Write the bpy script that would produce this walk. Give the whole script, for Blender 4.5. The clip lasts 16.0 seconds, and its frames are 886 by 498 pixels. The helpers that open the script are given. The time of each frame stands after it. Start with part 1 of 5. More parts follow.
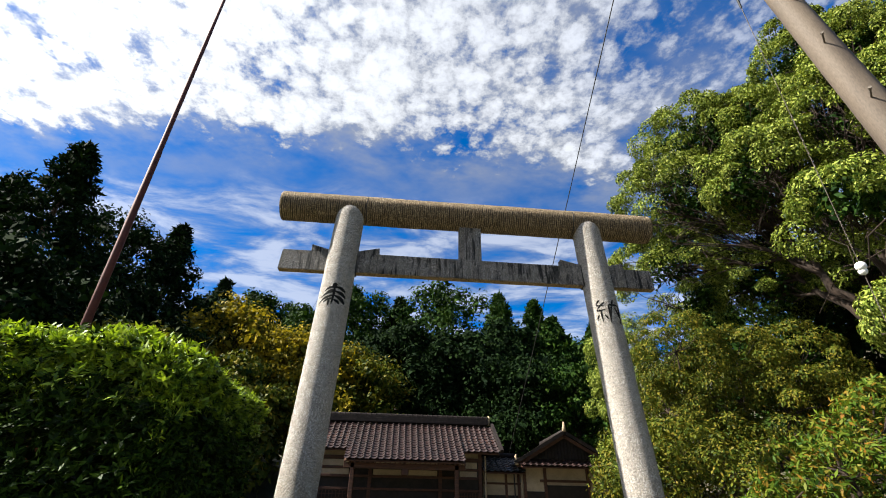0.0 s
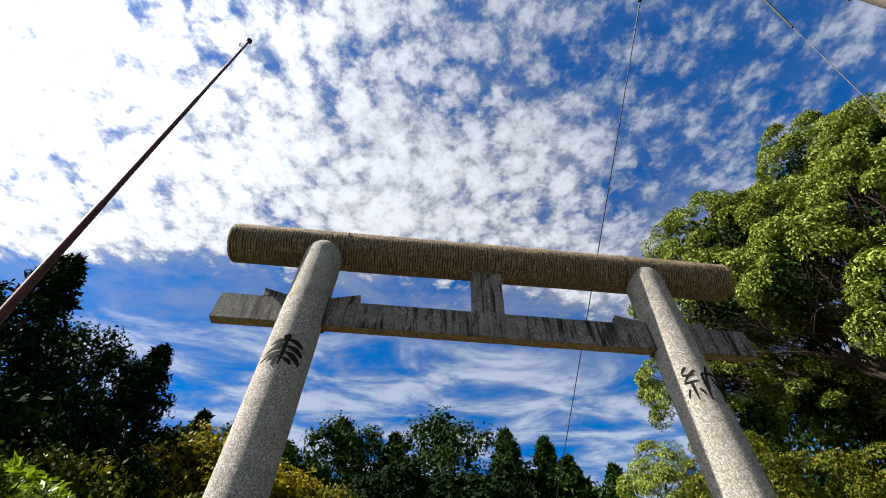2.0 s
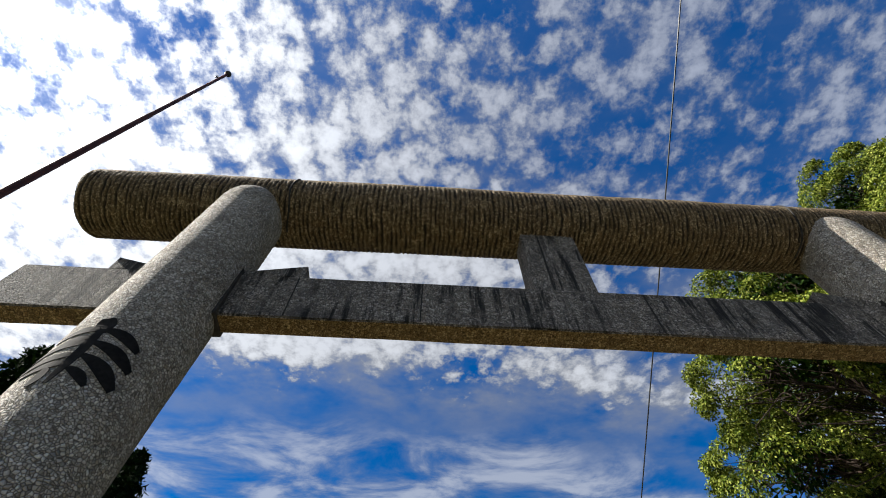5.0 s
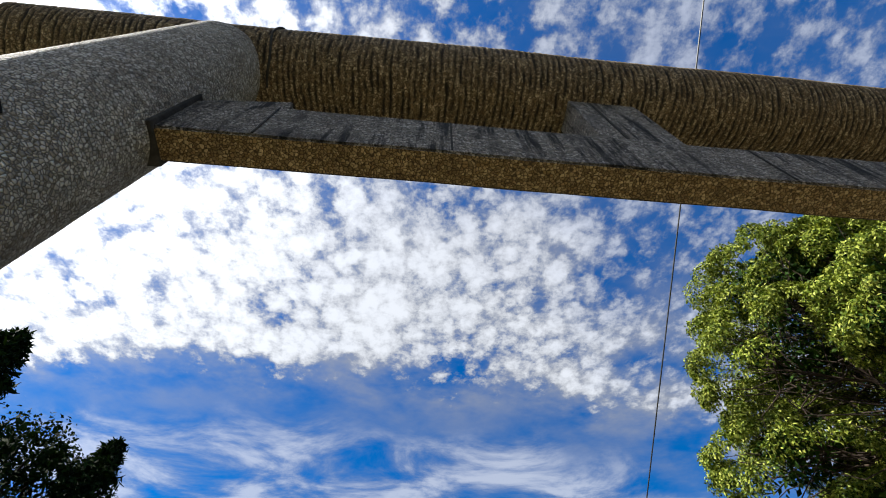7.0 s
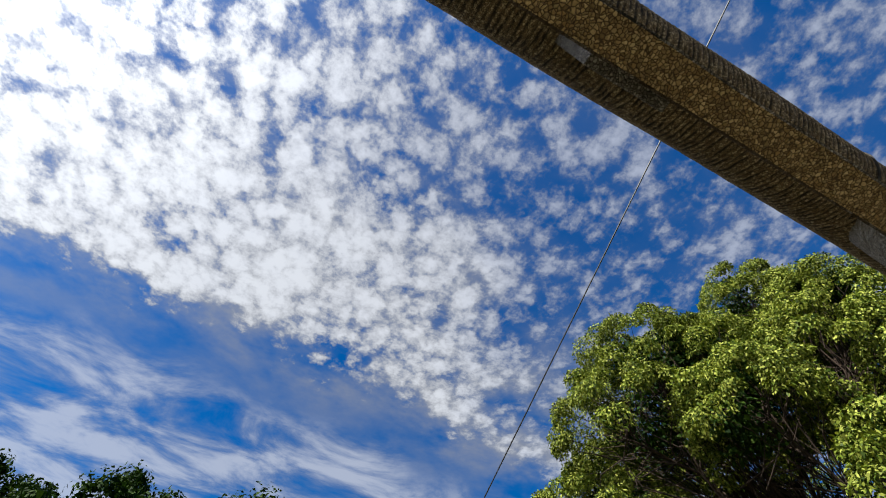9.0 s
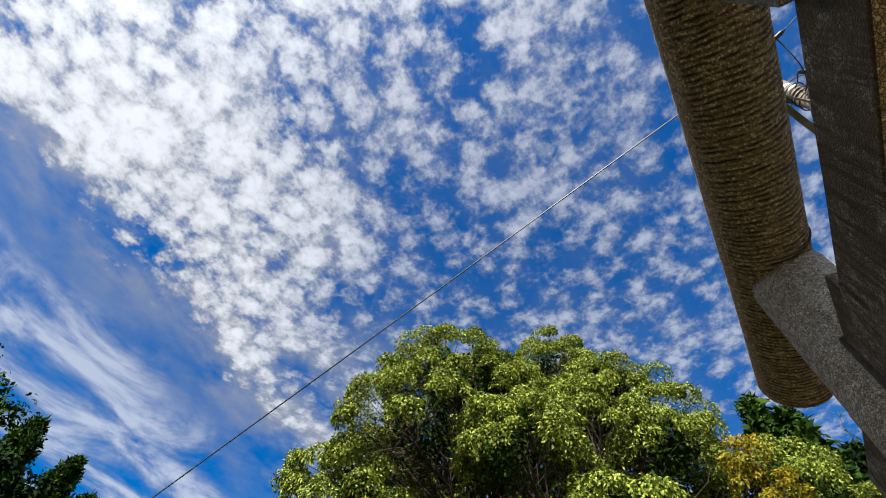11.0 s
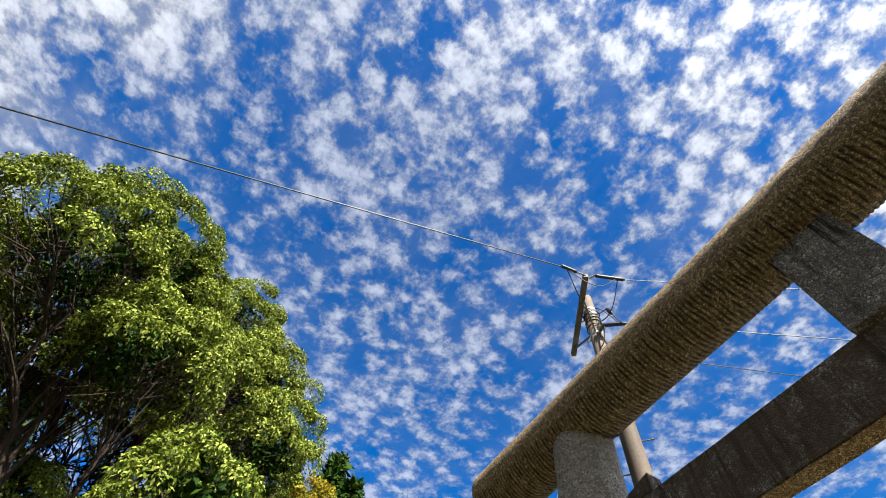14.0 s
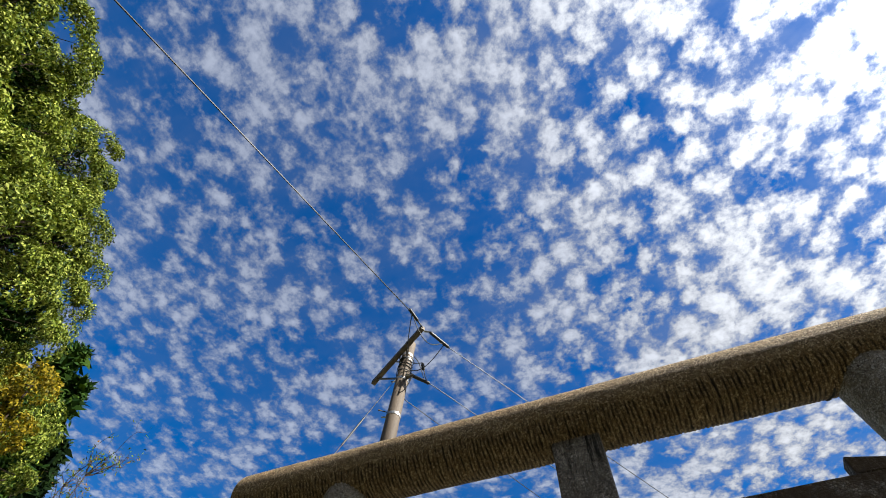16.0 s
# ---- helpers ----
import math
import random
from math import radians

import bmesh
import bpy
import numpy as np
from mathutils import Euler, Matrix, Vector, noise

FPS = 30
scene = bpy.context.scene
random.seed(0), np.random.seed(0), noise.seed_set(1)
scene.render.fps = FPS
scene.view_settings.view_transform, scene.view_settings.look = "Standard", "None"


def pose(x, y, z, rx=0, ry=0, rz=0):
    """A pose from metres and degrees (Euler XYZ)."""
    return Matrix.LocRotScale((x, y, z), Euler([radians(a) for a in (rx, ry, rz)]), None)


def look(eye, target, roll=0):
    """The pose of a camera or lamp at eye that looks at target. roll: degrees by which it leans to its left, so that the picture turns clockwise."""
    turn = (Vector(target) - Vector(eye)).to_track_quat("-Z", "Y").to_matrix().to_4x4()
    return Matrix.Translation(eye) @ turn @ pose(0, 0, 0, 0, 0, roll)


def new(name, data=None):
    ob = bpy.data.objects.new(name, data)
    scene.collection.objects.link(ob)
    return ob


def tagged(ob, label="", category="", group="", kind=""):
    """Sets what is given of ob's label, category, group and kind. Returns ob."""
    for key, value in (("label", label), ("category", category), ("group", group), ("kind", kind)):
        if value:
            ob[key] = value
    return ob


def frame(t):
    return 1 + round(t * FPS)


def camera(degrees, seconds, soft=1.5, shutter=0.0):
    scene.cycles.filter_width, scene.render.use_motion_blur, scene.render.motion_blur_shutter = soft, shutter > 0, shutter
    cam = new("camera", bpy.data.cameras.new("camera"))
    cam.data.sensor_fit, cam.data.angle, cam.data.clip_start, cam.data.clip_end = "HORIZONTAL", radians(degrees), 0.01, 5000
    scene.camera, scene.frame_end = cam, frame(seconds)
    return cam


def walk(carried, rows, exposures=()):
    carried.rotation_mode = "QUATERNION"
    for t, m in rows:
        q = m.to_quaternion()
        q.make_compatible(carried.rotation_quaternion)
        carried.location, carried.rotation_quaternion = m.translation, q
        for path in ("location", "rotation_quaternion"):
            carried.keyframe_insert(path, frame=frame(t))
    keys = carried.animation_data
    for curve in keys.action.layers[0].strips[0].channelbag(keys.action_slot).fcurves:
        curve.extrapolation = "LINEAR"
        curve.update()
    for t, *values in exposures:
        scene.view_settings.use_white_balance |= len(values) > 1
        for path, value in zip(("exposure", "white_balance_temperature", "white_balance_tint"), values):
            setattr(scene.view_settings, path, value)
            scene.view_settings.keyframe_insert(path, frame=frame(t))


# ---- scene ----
cam = camera(87.6, 16.0, soft=1.0)
PATH = [
    (0, -0.901, -5.676, 1.268, 120.99, -0.84, -5.55),
    (0.5, -0.912, -5.253, 1.366, 121.45, -0.87, -5.67),
    (1, -0.948, -4.770, 1.551, 126.26, -0.87, -5.71),
    (1.5, -0.845, -4.237, 1.549, 133.48, -0.97, -5.93),
    (2, -0.771, -3.566, 1.540, 137.48, -0.95, -5.67),
    (2.5, -0.662, -2.934, 1.608, 140.18, -0.93, -5.44),
    (3, -0.612, -2.454, 1.762, 142.43, -0.82, -4.85),
    (3.5, -0.697, -2.158, 2.035, 144.81, -0.65, -4.27),
    (6, -0.694, -0.973, 2.830, 149.08, 0.01, -3.26),
    (6.5, -0.739, -0.801, 2.846, 149.07, -0.31, -3.66),
    (7, -0.794, -0.524, 2.877, 148.68, 0.18, -5.22),
    (7.5, -0.730, -0.377, 2.890, 148.66, 0.11, -8.97),
    (8, -0.696, -0.277, 2.909, 148.48, -0.26, -13.98),
    (8.5, -0.651, -0.128, 2.945, 148.92, -1.64, -20.61),
    (11, -0.350, 0.829, 2.919, 149.42, -3.42, -61.40),
    (11.5, -0.250, 1.044, 2.943, 149.83, -3.96, -71.22),
    (12, -0.190, 1.294, 2.976, 150.28, -4.60, -80.94),
    (12.5, -0.127, 1.465, 2.986, 150.70, -4.45, -90.39),
    (13, 0.010, 1.593, 2.986, 151.32, -4.77, -100.51),
    (13.5, -0.002, 1.749, 2.995, 151.96, -4.73, -110.03),
    (14, -0.076, 1.912, 2.944, 152.55, -4.09, -120.02),
    (14.5, -0.182, 1.935, 2.941, 152.94, -3.98, -129.98),
    (15, -0.257, 2.049, 2.951, 153.36, -3.85, -139.29),
    (15.5, -0.283, 2.266, 2.899, 153.77, -3.66, -149.41),
    (16, -0.294, 2.625, 2.831, 154.00, -3.41, -156.93),
]
walk(cam, [(t, pose(*p)) for t, *p in PATH],
     exposures=[(0.0, 1.85), (1.3, 1.82), (2.5, 1.46), (3.7, 1.22), (6.0, 1.5), (7.2, 1.68), (8.7, 1.42), (11.0, 1.7), (12.5, 2.0), (13.8, 2.0), (15.0, 1.8), (16.0, 1.55)])

# ---- sky, sun, exposure ----
SUN = Vector((-0.73, -0.035, 0.68)).normalized()


class Nodes:
    """Short hand for node trees."""

    def __init__(self, tree):
        self.t = tree
        tree.nodes.clear()

    def add(self, kind, **kw):
        n = self.t.nodes.new(kind)
        for k, v in kw.items():
            if k == "operation":
                n.operation = v
            elif k == "blend":
                n.data_type, n.blend_type = "RGBA", v
            elif k == "feature":
                n.feature = v
            elif k == "mode":
                n.data_type = v
        return n

    def link(self, a, b):
        self.t.links.new(a, b)

    def put(self, sock, v):
        if hasattr(v, "links"):
            self.link(v, sock)
        else:
            sock.default_value = v

    def math(self, op, a, b=0.0, c=0.0):
        n = self.add("ShaderNodeMath", operation=op)
        for s, v in zip(n.inputs, (a, b, c)):
            self.put(s, v)
        return n.outputs[0]

    def step(self, v, lo, hi, a=0.0, b=1.0):
        n = self.add("ShaderNodeMapRange")
        n.interpolation_type = "SMOOTHSTEP"
        for s, x in zip(n.inputs, (v, lo, hi, a, b)):
            self.put(s, x)
        return n.outputs[0]

    def mix(self, f, a, b, blend="MIX"):
        n = self.add("ShaderNodeMix", blend=blend)
        self.put(n.inputs[0], f)
        for s, v in ((n.inputs[6], a), (n.inputs[7], b)):
            self.put(s, (*v, 1) if isinstance(v, tuple) and len(v) == 3 else v)
        return n.outputs[2]

    def noise(self, vec, scale, detail=3.0, rough=0.55, dist=0.0, out=0):
        n = self.add("ShaderNodeTexNoise")
        if vec is not None:
            self.link(vec, n.inputs["Vector"])
        for k, v in (("Scale", scale), ("Detail", detail), ("Roughness", rough), ("Distortion", dist)):
            n.inputs[k].default_value = v
        return n.outputs[out]

    def voronoi(self, vec, scale, feature="F1", out="Distance", rand=1.0):
        n = self.add("ShaderNodeTexVoronoi", feature=feature)
        if vec is not None:
            self.link(vec, n.inputs["Vector"])
        n.inputs["Scale"].default_value = scale
        n.inputs["Randomness"].default_value = rand
        return n.outputs[out]

    def puff(self, vec, scale):
        """Distance from the middle of rounded cells in the plane."""
        n = self.add("ShaderNodeTexVoronoi")
        n.voronoi_dimensions, n.feature = "2D", "SMOOTH_F1"
        self.link(vec, n.inputs["Vector"])
        n.inputs["Scale"].default_value = scale
        n.inputs["Smoothness"].default_value = 0.35
        return n.outputs["Distance"]

    def mapping(self, vec, scale=(1, 1, 1), rot=(0, 0, 0)):
        n = self.add("ShaderNodeMapping")
        self.link(vec, n.inputs[0])
        n.inputs["Scale"].default_value = scale
        n.inputs["Rotation"].default_value = rot
        return n.outputs[0]


def make_world():
    w = bpy.data.worlds.new("sky")
    scene.world = w
    w.use_nodes = True
    n = Nodes(w.node_tree)
    coord = n.add("ShaderNodeTexCoord").outputs["Generated"]
    sky = n.add("ShaderNodeTexSky")
    sky.sky_type = "NISHITA"
    sky.sun_disc = False
    sky.sun_elevation = math.asin(SUN.z)
    sky.sun_rotation = math.atan2(SUN.x, SUN.y)
    sky.air_density, sky.dust_density, sky.ozone_density, sky.altitude = 1.0, 0.3, 3.0, 300
    sep = n.add("ShaderNodeSeparateXYZ")
    n.link(coord, sep.inputs[0])
    z = n.math("MAXIMUM", sep.outputs[2], 0.06)
    px, py = n.math("DIVIDE", sep.outputs[0], z), n.math("DIVIDE", sep.outputs[1], z)
    com = n.add("ShaderNodeCombineXYZ")
    n.link(px, com.inputs[0]), n.link(py, com.inputs[1])
    p = com.outputs[0]
    # ragged domain, so that the sheet's edges wander
    warp = n.add("ShaderNodeVectorMath", operation="MULTIPLY_ADD")
    n.link(n.noise(p, 3.0, 5, 0.62, out=1), warp.inputs[0])
    warp.inputs[1].default_value = (0.36, 0.36, 0)
    n.link(p, warp.inputs[2])
    ws = n.add("ShaderNodeSeparateXYZ")
    n.link(warp.outputs[0], ws.inputs[0])
    wx, wy = n.math("SUBTRACT", ws.outputs[0], 0.18), n.math("SUBTRACT", ws.outputs[1], 0.18)
    left = n.step(wx, 0.55, -0.45)
    # the sheet's far edge: a clear lane, then thin streaks beyond it
    past = n.math("SUBTRACT", wy, n.math("ADD", 1.07, n.math("MULTIPLY", n.math("MAXIMUM", n.math("SUBTRACT", wx, 0.35), 0.0), 0.35)))
    beyond = n.step(past, -0.09, 0.13)
    # the thick part of the sheet: ahead of the gate, thinning overhead
    thick = n.math("MULTIPLY", n.step(wy, -0.05, 0.80), n.step(n.math("SUBTRACT", wx, n.math("MULTIPLY", wy, 0.55)), 0.30, -0.18))
    # rounded puffs with ragged rims, in two sizes, gathered in loose patches
    pw = n.add("ShaderNodeVectorMath", operation="MULTIPLY_ADD")
    n.link(n.noise(p, 17.0, 4, 0.62, out=1), pw.inputs[0])
    pw.inputs[1].default_value = (0.045, 0.045, 0)
    n.link(p, pw.inputs[2])
    q = n.mapping(pw.outputs[0], (1.0, 0.88, 1), (0, 0, 0.4))
    large_puff, small_puff = n.puff(q, 15.5), n.puff(q, 33.0)
    fine = n.noise(p, 70.0, 4, 0.62)
    patch = n.noise(n.mapping(p, (1.0, 1.4, 1), (0, 0, -0.5)), 3.1, 4, 0.58)
    curl = n.noise(q, 21.0, 5, 0.60)
    d = n.math("ADD", n.math("MULTIPLY", large_puff, -0.50), n.math("MULTIPLY", small_puff, -0.20))
    d = n.math("ADD", d, n.math("MULTIPLY", n.math("SUBTRACT", curl, 0.5), 0.85))
    d = n.math("ADD", d, n.math("MULTIPLY", n.math("SUBTRACT", fine, 0.5), 0.52))
    d = n.math("ADD", d, n.math("MULTIPLY", n.math("SUBTRACT", patch, 0.5), 0.90))
    d = n.math("ADD", n.math("ADD", d, 0.51), n.math("MULTIPLY", left, 0.10))
    d = n.math("ADD", d, n.math("MULTIPLY", thick, 0.22))
    d = n.math("SUBTRACT", d, n.math("MULTIPLY", beyond, 0.80))
    cover = n.math("MULTIPLY", n.step(d, 0.05, 0.48), n.math("ADD", 0.50, n.math("MULTIPLY", n.math("MAXIMUM", left, n.math("MULTIPLY", thick, 0.9)), 0.47)))
    streak = n.noise(n.mapping(p, (1.0, 1.7, 1), (0, 0, 0.55)), 2.6, 6, 0.60, 0.4)
    wisp = n.math("MULTIPLY", n.step(streak, 0.32, 0.62), n.step(past, 0.06, 0.40))
    cover = n.math("MAXIMUM", cover, n.math("MULTIPLY", wisp, 0.64))
    soft = n.noise(n.mapping(p, (1.0, 1.3, 1), (0, 0, 0.3)), 3.4, 6, 0.62)
    veil = n.math("MULTIPLY", n.step(n.math("ADD", n.math("MULTIPLY", patch, 0.5), n.math("MULTIPLY", soft, 0.5)), 0.34, 0.64), n.step(past, 0.30, -0.04))
    veil = n.math("MULTIPLY", veil, n.math("ADD", 0.10, n.math("MAXIMUM", n.math("MULTIPLY", left, 0.16), n.math("MAXIMUM", n.math("MULTIPLY", thick, 0.68), n.math("MULTIPLY", n.step(wy, 0.55, 0.95), 0.72)))))
    cover = n.math("ADD", cover, n.math("MULTIPLY", veil, n.math("SUBTRACT", 1.0, cover)))
    dot = n.add("ShaderNodeVectorMath", operation="DOT_PRODUCT")
    n.link(coord, dot.inputs[0])
    dot.inputs[1].default_value = SUN
    ahead = n.math("MAXIMUM", dot.outputs["Value"], 0.0)
    glow = n.math("ADD", n.math("MULTIPLY", n.math("POWER", ahead, 7.0), 12.0), n.math("MULTIPLY", n.math("POWER", ahead, 40.0), 42.0))
    body = n.math("MULTIPLY", n.step(n.math("MAXIMUM", d, n.math("MULTIPLY", wisp, 0.55)), 0.10, 0.75, 0.50, 1.14), n.math("ADD", 5.1, glow))
    cloud = n.add("ShaderNodeCombineXYZ")
    for s, k in zip(cloud.inputs, (0.935, 0.980, 1.06)):
        n.link(n.math("MULTIPLY", body, k), s)
    hsv = n.add("ShaderNodeHueSaturation")
    hsv.inputs["Hue"].default_value = 0.508
    hsv.inputs["Saturation"].default_value = 1.66
    hsv.inputs["Value"].default_value = 1.06
    n.link(sky.outputs[0], hsv.inputs["Color"])
    col = n.mix(cover, hsv.outputs[0], cloud.outputs[0])
    bg = n.add("ShaderNodeBackground")
    bg.inputs["Strength"].default_value = 0.05
    n.link(col, bg.inputs["Color"])
    out = n.add("ShaderNodeOutputWorld")
    n.link(bg.outputs[0], out.inputs["Surface"])


make_world()
sun = new("sun", bpy.data.lights.new("sun", "SUN"))
sun.data.energy, sun.data.angle, sun.data.color = 5.0, radians(0.53), (1.0, 0.95, 0.86)
sun.matrix_world = look(SUN * 60, (0, 0, 0))


# ---- materials ----
def material(name):
    m = bpy.data.materials.new(name)
    m.use_nodes = True
    n = Nodes(m.node_tree)
    b = n.add("ShaderNodeBsdfPrincipled")
    o = n.add("ShaderNodeOutputMaterial")
    n.link(b.outputs[0], o.inputs[0])
    return m, n, b, n.add("ShaderNodeTexCoord").outputs["Object"], o


def bump(n, b, height, strength, distance):
    k = n.add("ShaderNodeBump")
    k.inputs["Strength"].default_value, k.inputs["Distance"].default_value = strength, distance
    n.link(height, k.inputs["Height"])
    n.link(k.outputs[0], b.inputs["Normal"])


def aggregate(name, pale, mid, gap, stain, stain_amount, streak=0.0, cell=115.0, relief=0.004, groove_shade=False, lichen=0.0):
    """Weathered stone-faced concrete: small pebbles in a darker matrix, with stains and run marks."""
    m, n, b, v, o = material(name)
    warp = n.add("ShaderNodeVectorMath", operation="MULTIPLY_ADD")
    n.link(n.noise(v, 30, 2, 0.5, out=1), warp.inputs[0])
    warp.inputs[1].default_value = (0.012, 0.012, 0.012)
    n.link(v, warp.inputs[2])
    wv = warp.outputs[0]
    peb = n.voronoi(wv, cell, "F1", "Color")
    edge = n.voronoi(wv, cell, "DISTANCE_TO_EDGE")
    bw = n.add("ShaderNodeSeparateColor")
    n.link(peb, bw.inputs[0])
    c = n.mix(n.step(bw.outputs[0], 0.15, 0.95), mid, pale)
    c = n.mix(n.math("MULTIPLY", n.step(bw.outputs[1], 0.55, 0.9), 0.75), c, tuple(x * 0.42 for x in mid))
    c = n.mix(n.math("MULTIPLY", bw.outputs[2], 0.35), c, tuple(x * k for x, k in zip(mid, (1.15, 0.92, 0.66))))
    c = n.mix(n.math("MULTIPLY", n.step(edge, 0.13, 0.03), 0.92), c, gap)
    large = n.noise(v, 2.3, 6, 0.65)
    c = n.mix(n.math("MULTIPLY", n.step(large, 0.62 - stain_amount * 0.4, 0.8 - stain_amount * 0.3), 0.8), c, stain)
    if streak:
        run = n.noise(n.mapping(v, (13, 13, 0.9)), 1.7, 6, 0.74)
        where = n.step(n.noise(v, 2.6, 3, 0.6), 0.36, 0.54)
        c = n.mix(n.math("MULTIPLY", n.math("MULTIPLY", n.step(run, 0.47, 0.60), where), streak), c, (0.012, 0.012, 0.011))
    if groove_shade:
        # grooves darken with depth: their shade is put into the colour
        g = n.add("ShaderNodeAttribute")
        g.attribute_name = "groove_shade"
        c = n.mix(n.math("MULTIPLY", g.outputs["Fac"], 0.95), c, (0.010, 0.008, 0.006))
    if lichen:
        # brown algae on the side that the sun never reaches
        side = n.add("ShaderNodeSeparateXYZ")
        n.link(v, side.inputs[0])
        grown = n.math("MULTIPLY", n.step(side.outputs[1], 0.0, 0.04), n.step(n.noise(v, 5.0, 6, 0.7), 0.30, 0.55))
        c = n.mix(n.math("MULTIPLY", grown, lichen), c, (0.060, 0.038, 0.020))
    tone = n.noise(v, 9, 4, 0.6)
    c = n.mix(0.25 if groove_shade else 0.35, c, n.mix(1.0, c, n.math("MULTIPLY", tone, 2.0), "MULTIPLY"))
    n.link(c, b.inputs["Base Color"])
    b.inputs["Roughness"].default_value = 0.88
    b.inputs["Specular IOR Level"].default_value = 0.25
    h = n.math("ADD", n.step(edge, 0.0, 0.28), n.math("MULTIPLY", n.noise(v, 160, 3, 0.6), 0.5))
    bump(n, b, h, 0.85, relief)
    return m


def mottled(name, c1, c2, scale=4.0, rough=0.8, relief=0.003, grain=60.0, metal=0.0, spec=0.3, stretch=(1, 1, 1)):
    m, n, b, v, o = material(name)
    v = n.mapping(v, stretch)
    a, g = n.noise(v, scale, 5, 0.6), n.noise(v, grain, 3, 0.6)
    c = n.mix(n.step(a, 0.3, 0.7), c1, c2)
    c = n.mix(0.5, c, n.mix(1.0, c, n.math("MULTIPLY", g, 2.0), "MULTIPLY"))
    n.link(c, b.inputs["Base Color"])
    b.inputs["Roughness"].default_value, b.inputs["Metallic"].default_value = rough, metal
    b.inputs["Specular IOR Level"].default_value = spec
    bump(n, b, n.math("ADD", a, n.math("MULTIPLY", g, 0.5)), 0.7, relief)
    return m


def foliage(name, shades, rough=0.42, through_light=0.35, tint=(1.0, 1.0, 0.45)):
    """Leaves: each island takes its own shade; some light passes through the blade."""
    m, n, b, v, o = material(name)
    geo = n.add("ShaderNodeNewGeometry")
    ramp = n.add("ShaderNodeValToRGB")
    n.link(geo.outputs["Random Per Island"], ramp.inputs[0])
    e = ramp.color_ramp.elements
    while len(e) < len(shades):
        e.new(0.5)
    for i, s in enumerate(shades):
        e[i].position, e[i].color = i / (len(shades) - 1), (*s, 1)
    big = n.noise(v, 0.5, 3, 0.6)
    c = n.mix(0.6, ramp.outputs[0], n.mix(1.0, ramp.outputs[0], n.math("MULTIPLY", big, 2.0), "MULTIPLY"))
    n.link(c, b.inputs["Base Color"])
    b.inputs["Roughness"].default_value = rough
    b.inputs["Specular IOR Level"].default_value = 0.3 if rough < 0.5 else 0.05
    tr = n.add("ShaderNodeBsdfTranslucent")
    n.link(n.mix(1.0, c, tint, "MULTIPLY"), tr.inputs[0])
    mx = n.add("ShaderNodeMixShader")
    mx.inputs[0].default_value = through_light
    n.link(b.outputs[0], mx.inputs[1]), n.link(tr.outputs[0], mx.inputs[2])
    n.link(mx.outputs[0], o.inputs[0])
    return m


M_COLUMN = aggregate("column_stone", (0.70, 0.67, 0.62), (0.40, 0.375, 0.335), (0.085, 0.072, 0.058), (0.186, 0.160, 0.130), 0.10, cell=98, relief=0.007, lichen=0.3)
M_TIE = aggregate("tie_stone", (0.50, 0.46, 0.415), (0.22, 0.20, 0.178), (0.040, 0.037, 0.033), (0.075, 0.067, 0.060), 0.34, 0.97, cell=98, relief=0.006, lichen=0.85)
M_STRUT = aggregate("strut_stone", (0.50, 0.46, 0.415), (0.23, 0.21, 0.188), (0.045, 0.041, 0.037), (0.08, 0.072, 0.064), 0.34, 0.97, cell=98, relief=0.006)
# the tie beam's underside, browner than its faces
M_SOFFIT = aggregate("brown_stone", (0.52, 0.38, 0.19), (0.28, 0.19, 0.085), (0.040, 0.026, 0.013), (0.17, 0.111, 0.051), -0.1, cell=98, relief=0.006)
M_TOP = aggregate("top_beam_stone", (0.58, 0.45, 0.27), (0.235, 0.165, 0.088), (0.055, 0.039, 0.022), (0.115, 0.083, 0.047), -0.05, cell=98, relief=0.006, groove_shade=True)
M_BLACK = mottled("black_paint", (0.006, 0.006, 0.006), (0.014, 0.013, 0.012), 30, 0.8, 0.001, spec=0.1)
M_SEAM = mottled("mortar_and_gap_shade", (0.02, 0.018, 0.015), (0.05, 0.045, 0.04), 20, 0.9)
M_POLE = mottled("pole_concrete", (0.098, 0.075, 0.053), (0.062, 0.047, 0.034), 3, 0.75, 0.002, 90, stretch=(1, 1, 0.25))
M_STEEL = mottled("galvanised_steel", (0.42, 0.42, 0.41), (0.28, 0.28, 0.27), 12, 0.45, 0.0005, 120, 0.8)
M_ARM = mottled("weathered_arm_steel", (0.15, 0.125, 0.10), (0.09, 0.075, 0.06), 8, 0.7, 0.001, 80, 0.3)
M_RUBBER = mottled("black_rubber", (0.015, 0.015, 0.015), (0.03, 0.03, 0.03), 20, 0.5, 0.0005)
M_PORCELAIN = mottled("white_porcelain", (0.75, 0.74, 0.72), (0.6, 0.59, 0.56), 10, 0.25, 0.0003)
M_RUST = mottled("rusted_pole", (0.0975, 0.0263, 0.015), (0.0562, 0.0165, 0.0105), 5, 0.7, 0.001, 70, 0.2)
M_BARK = mottled("bark", (0.036, 0.023, 0.015), (0.015, 0.010, 0.007), 4, 0.95, 0.03, 22, stretch=(2, 2, 0.5))
M_DARKBARK = mottled("cedar_bark", (0.10, 0.06, 0.04), (0.05, 0.032, 0.022), 3, 0.95, 0.03, 20, stretch=(2, 2, 0.3))
M_GROUND = mottled("earth", (0.091, 0.0735, 0.049), (0.042, 0.049, 0.021), 0.6, 0.95, 0.03, 9)
M_STEP = mottled("step_stone", (0.216, 0.21, 0.198), (0.144, 0.141, 0.132), 3, 0.9, 0.004, 60)
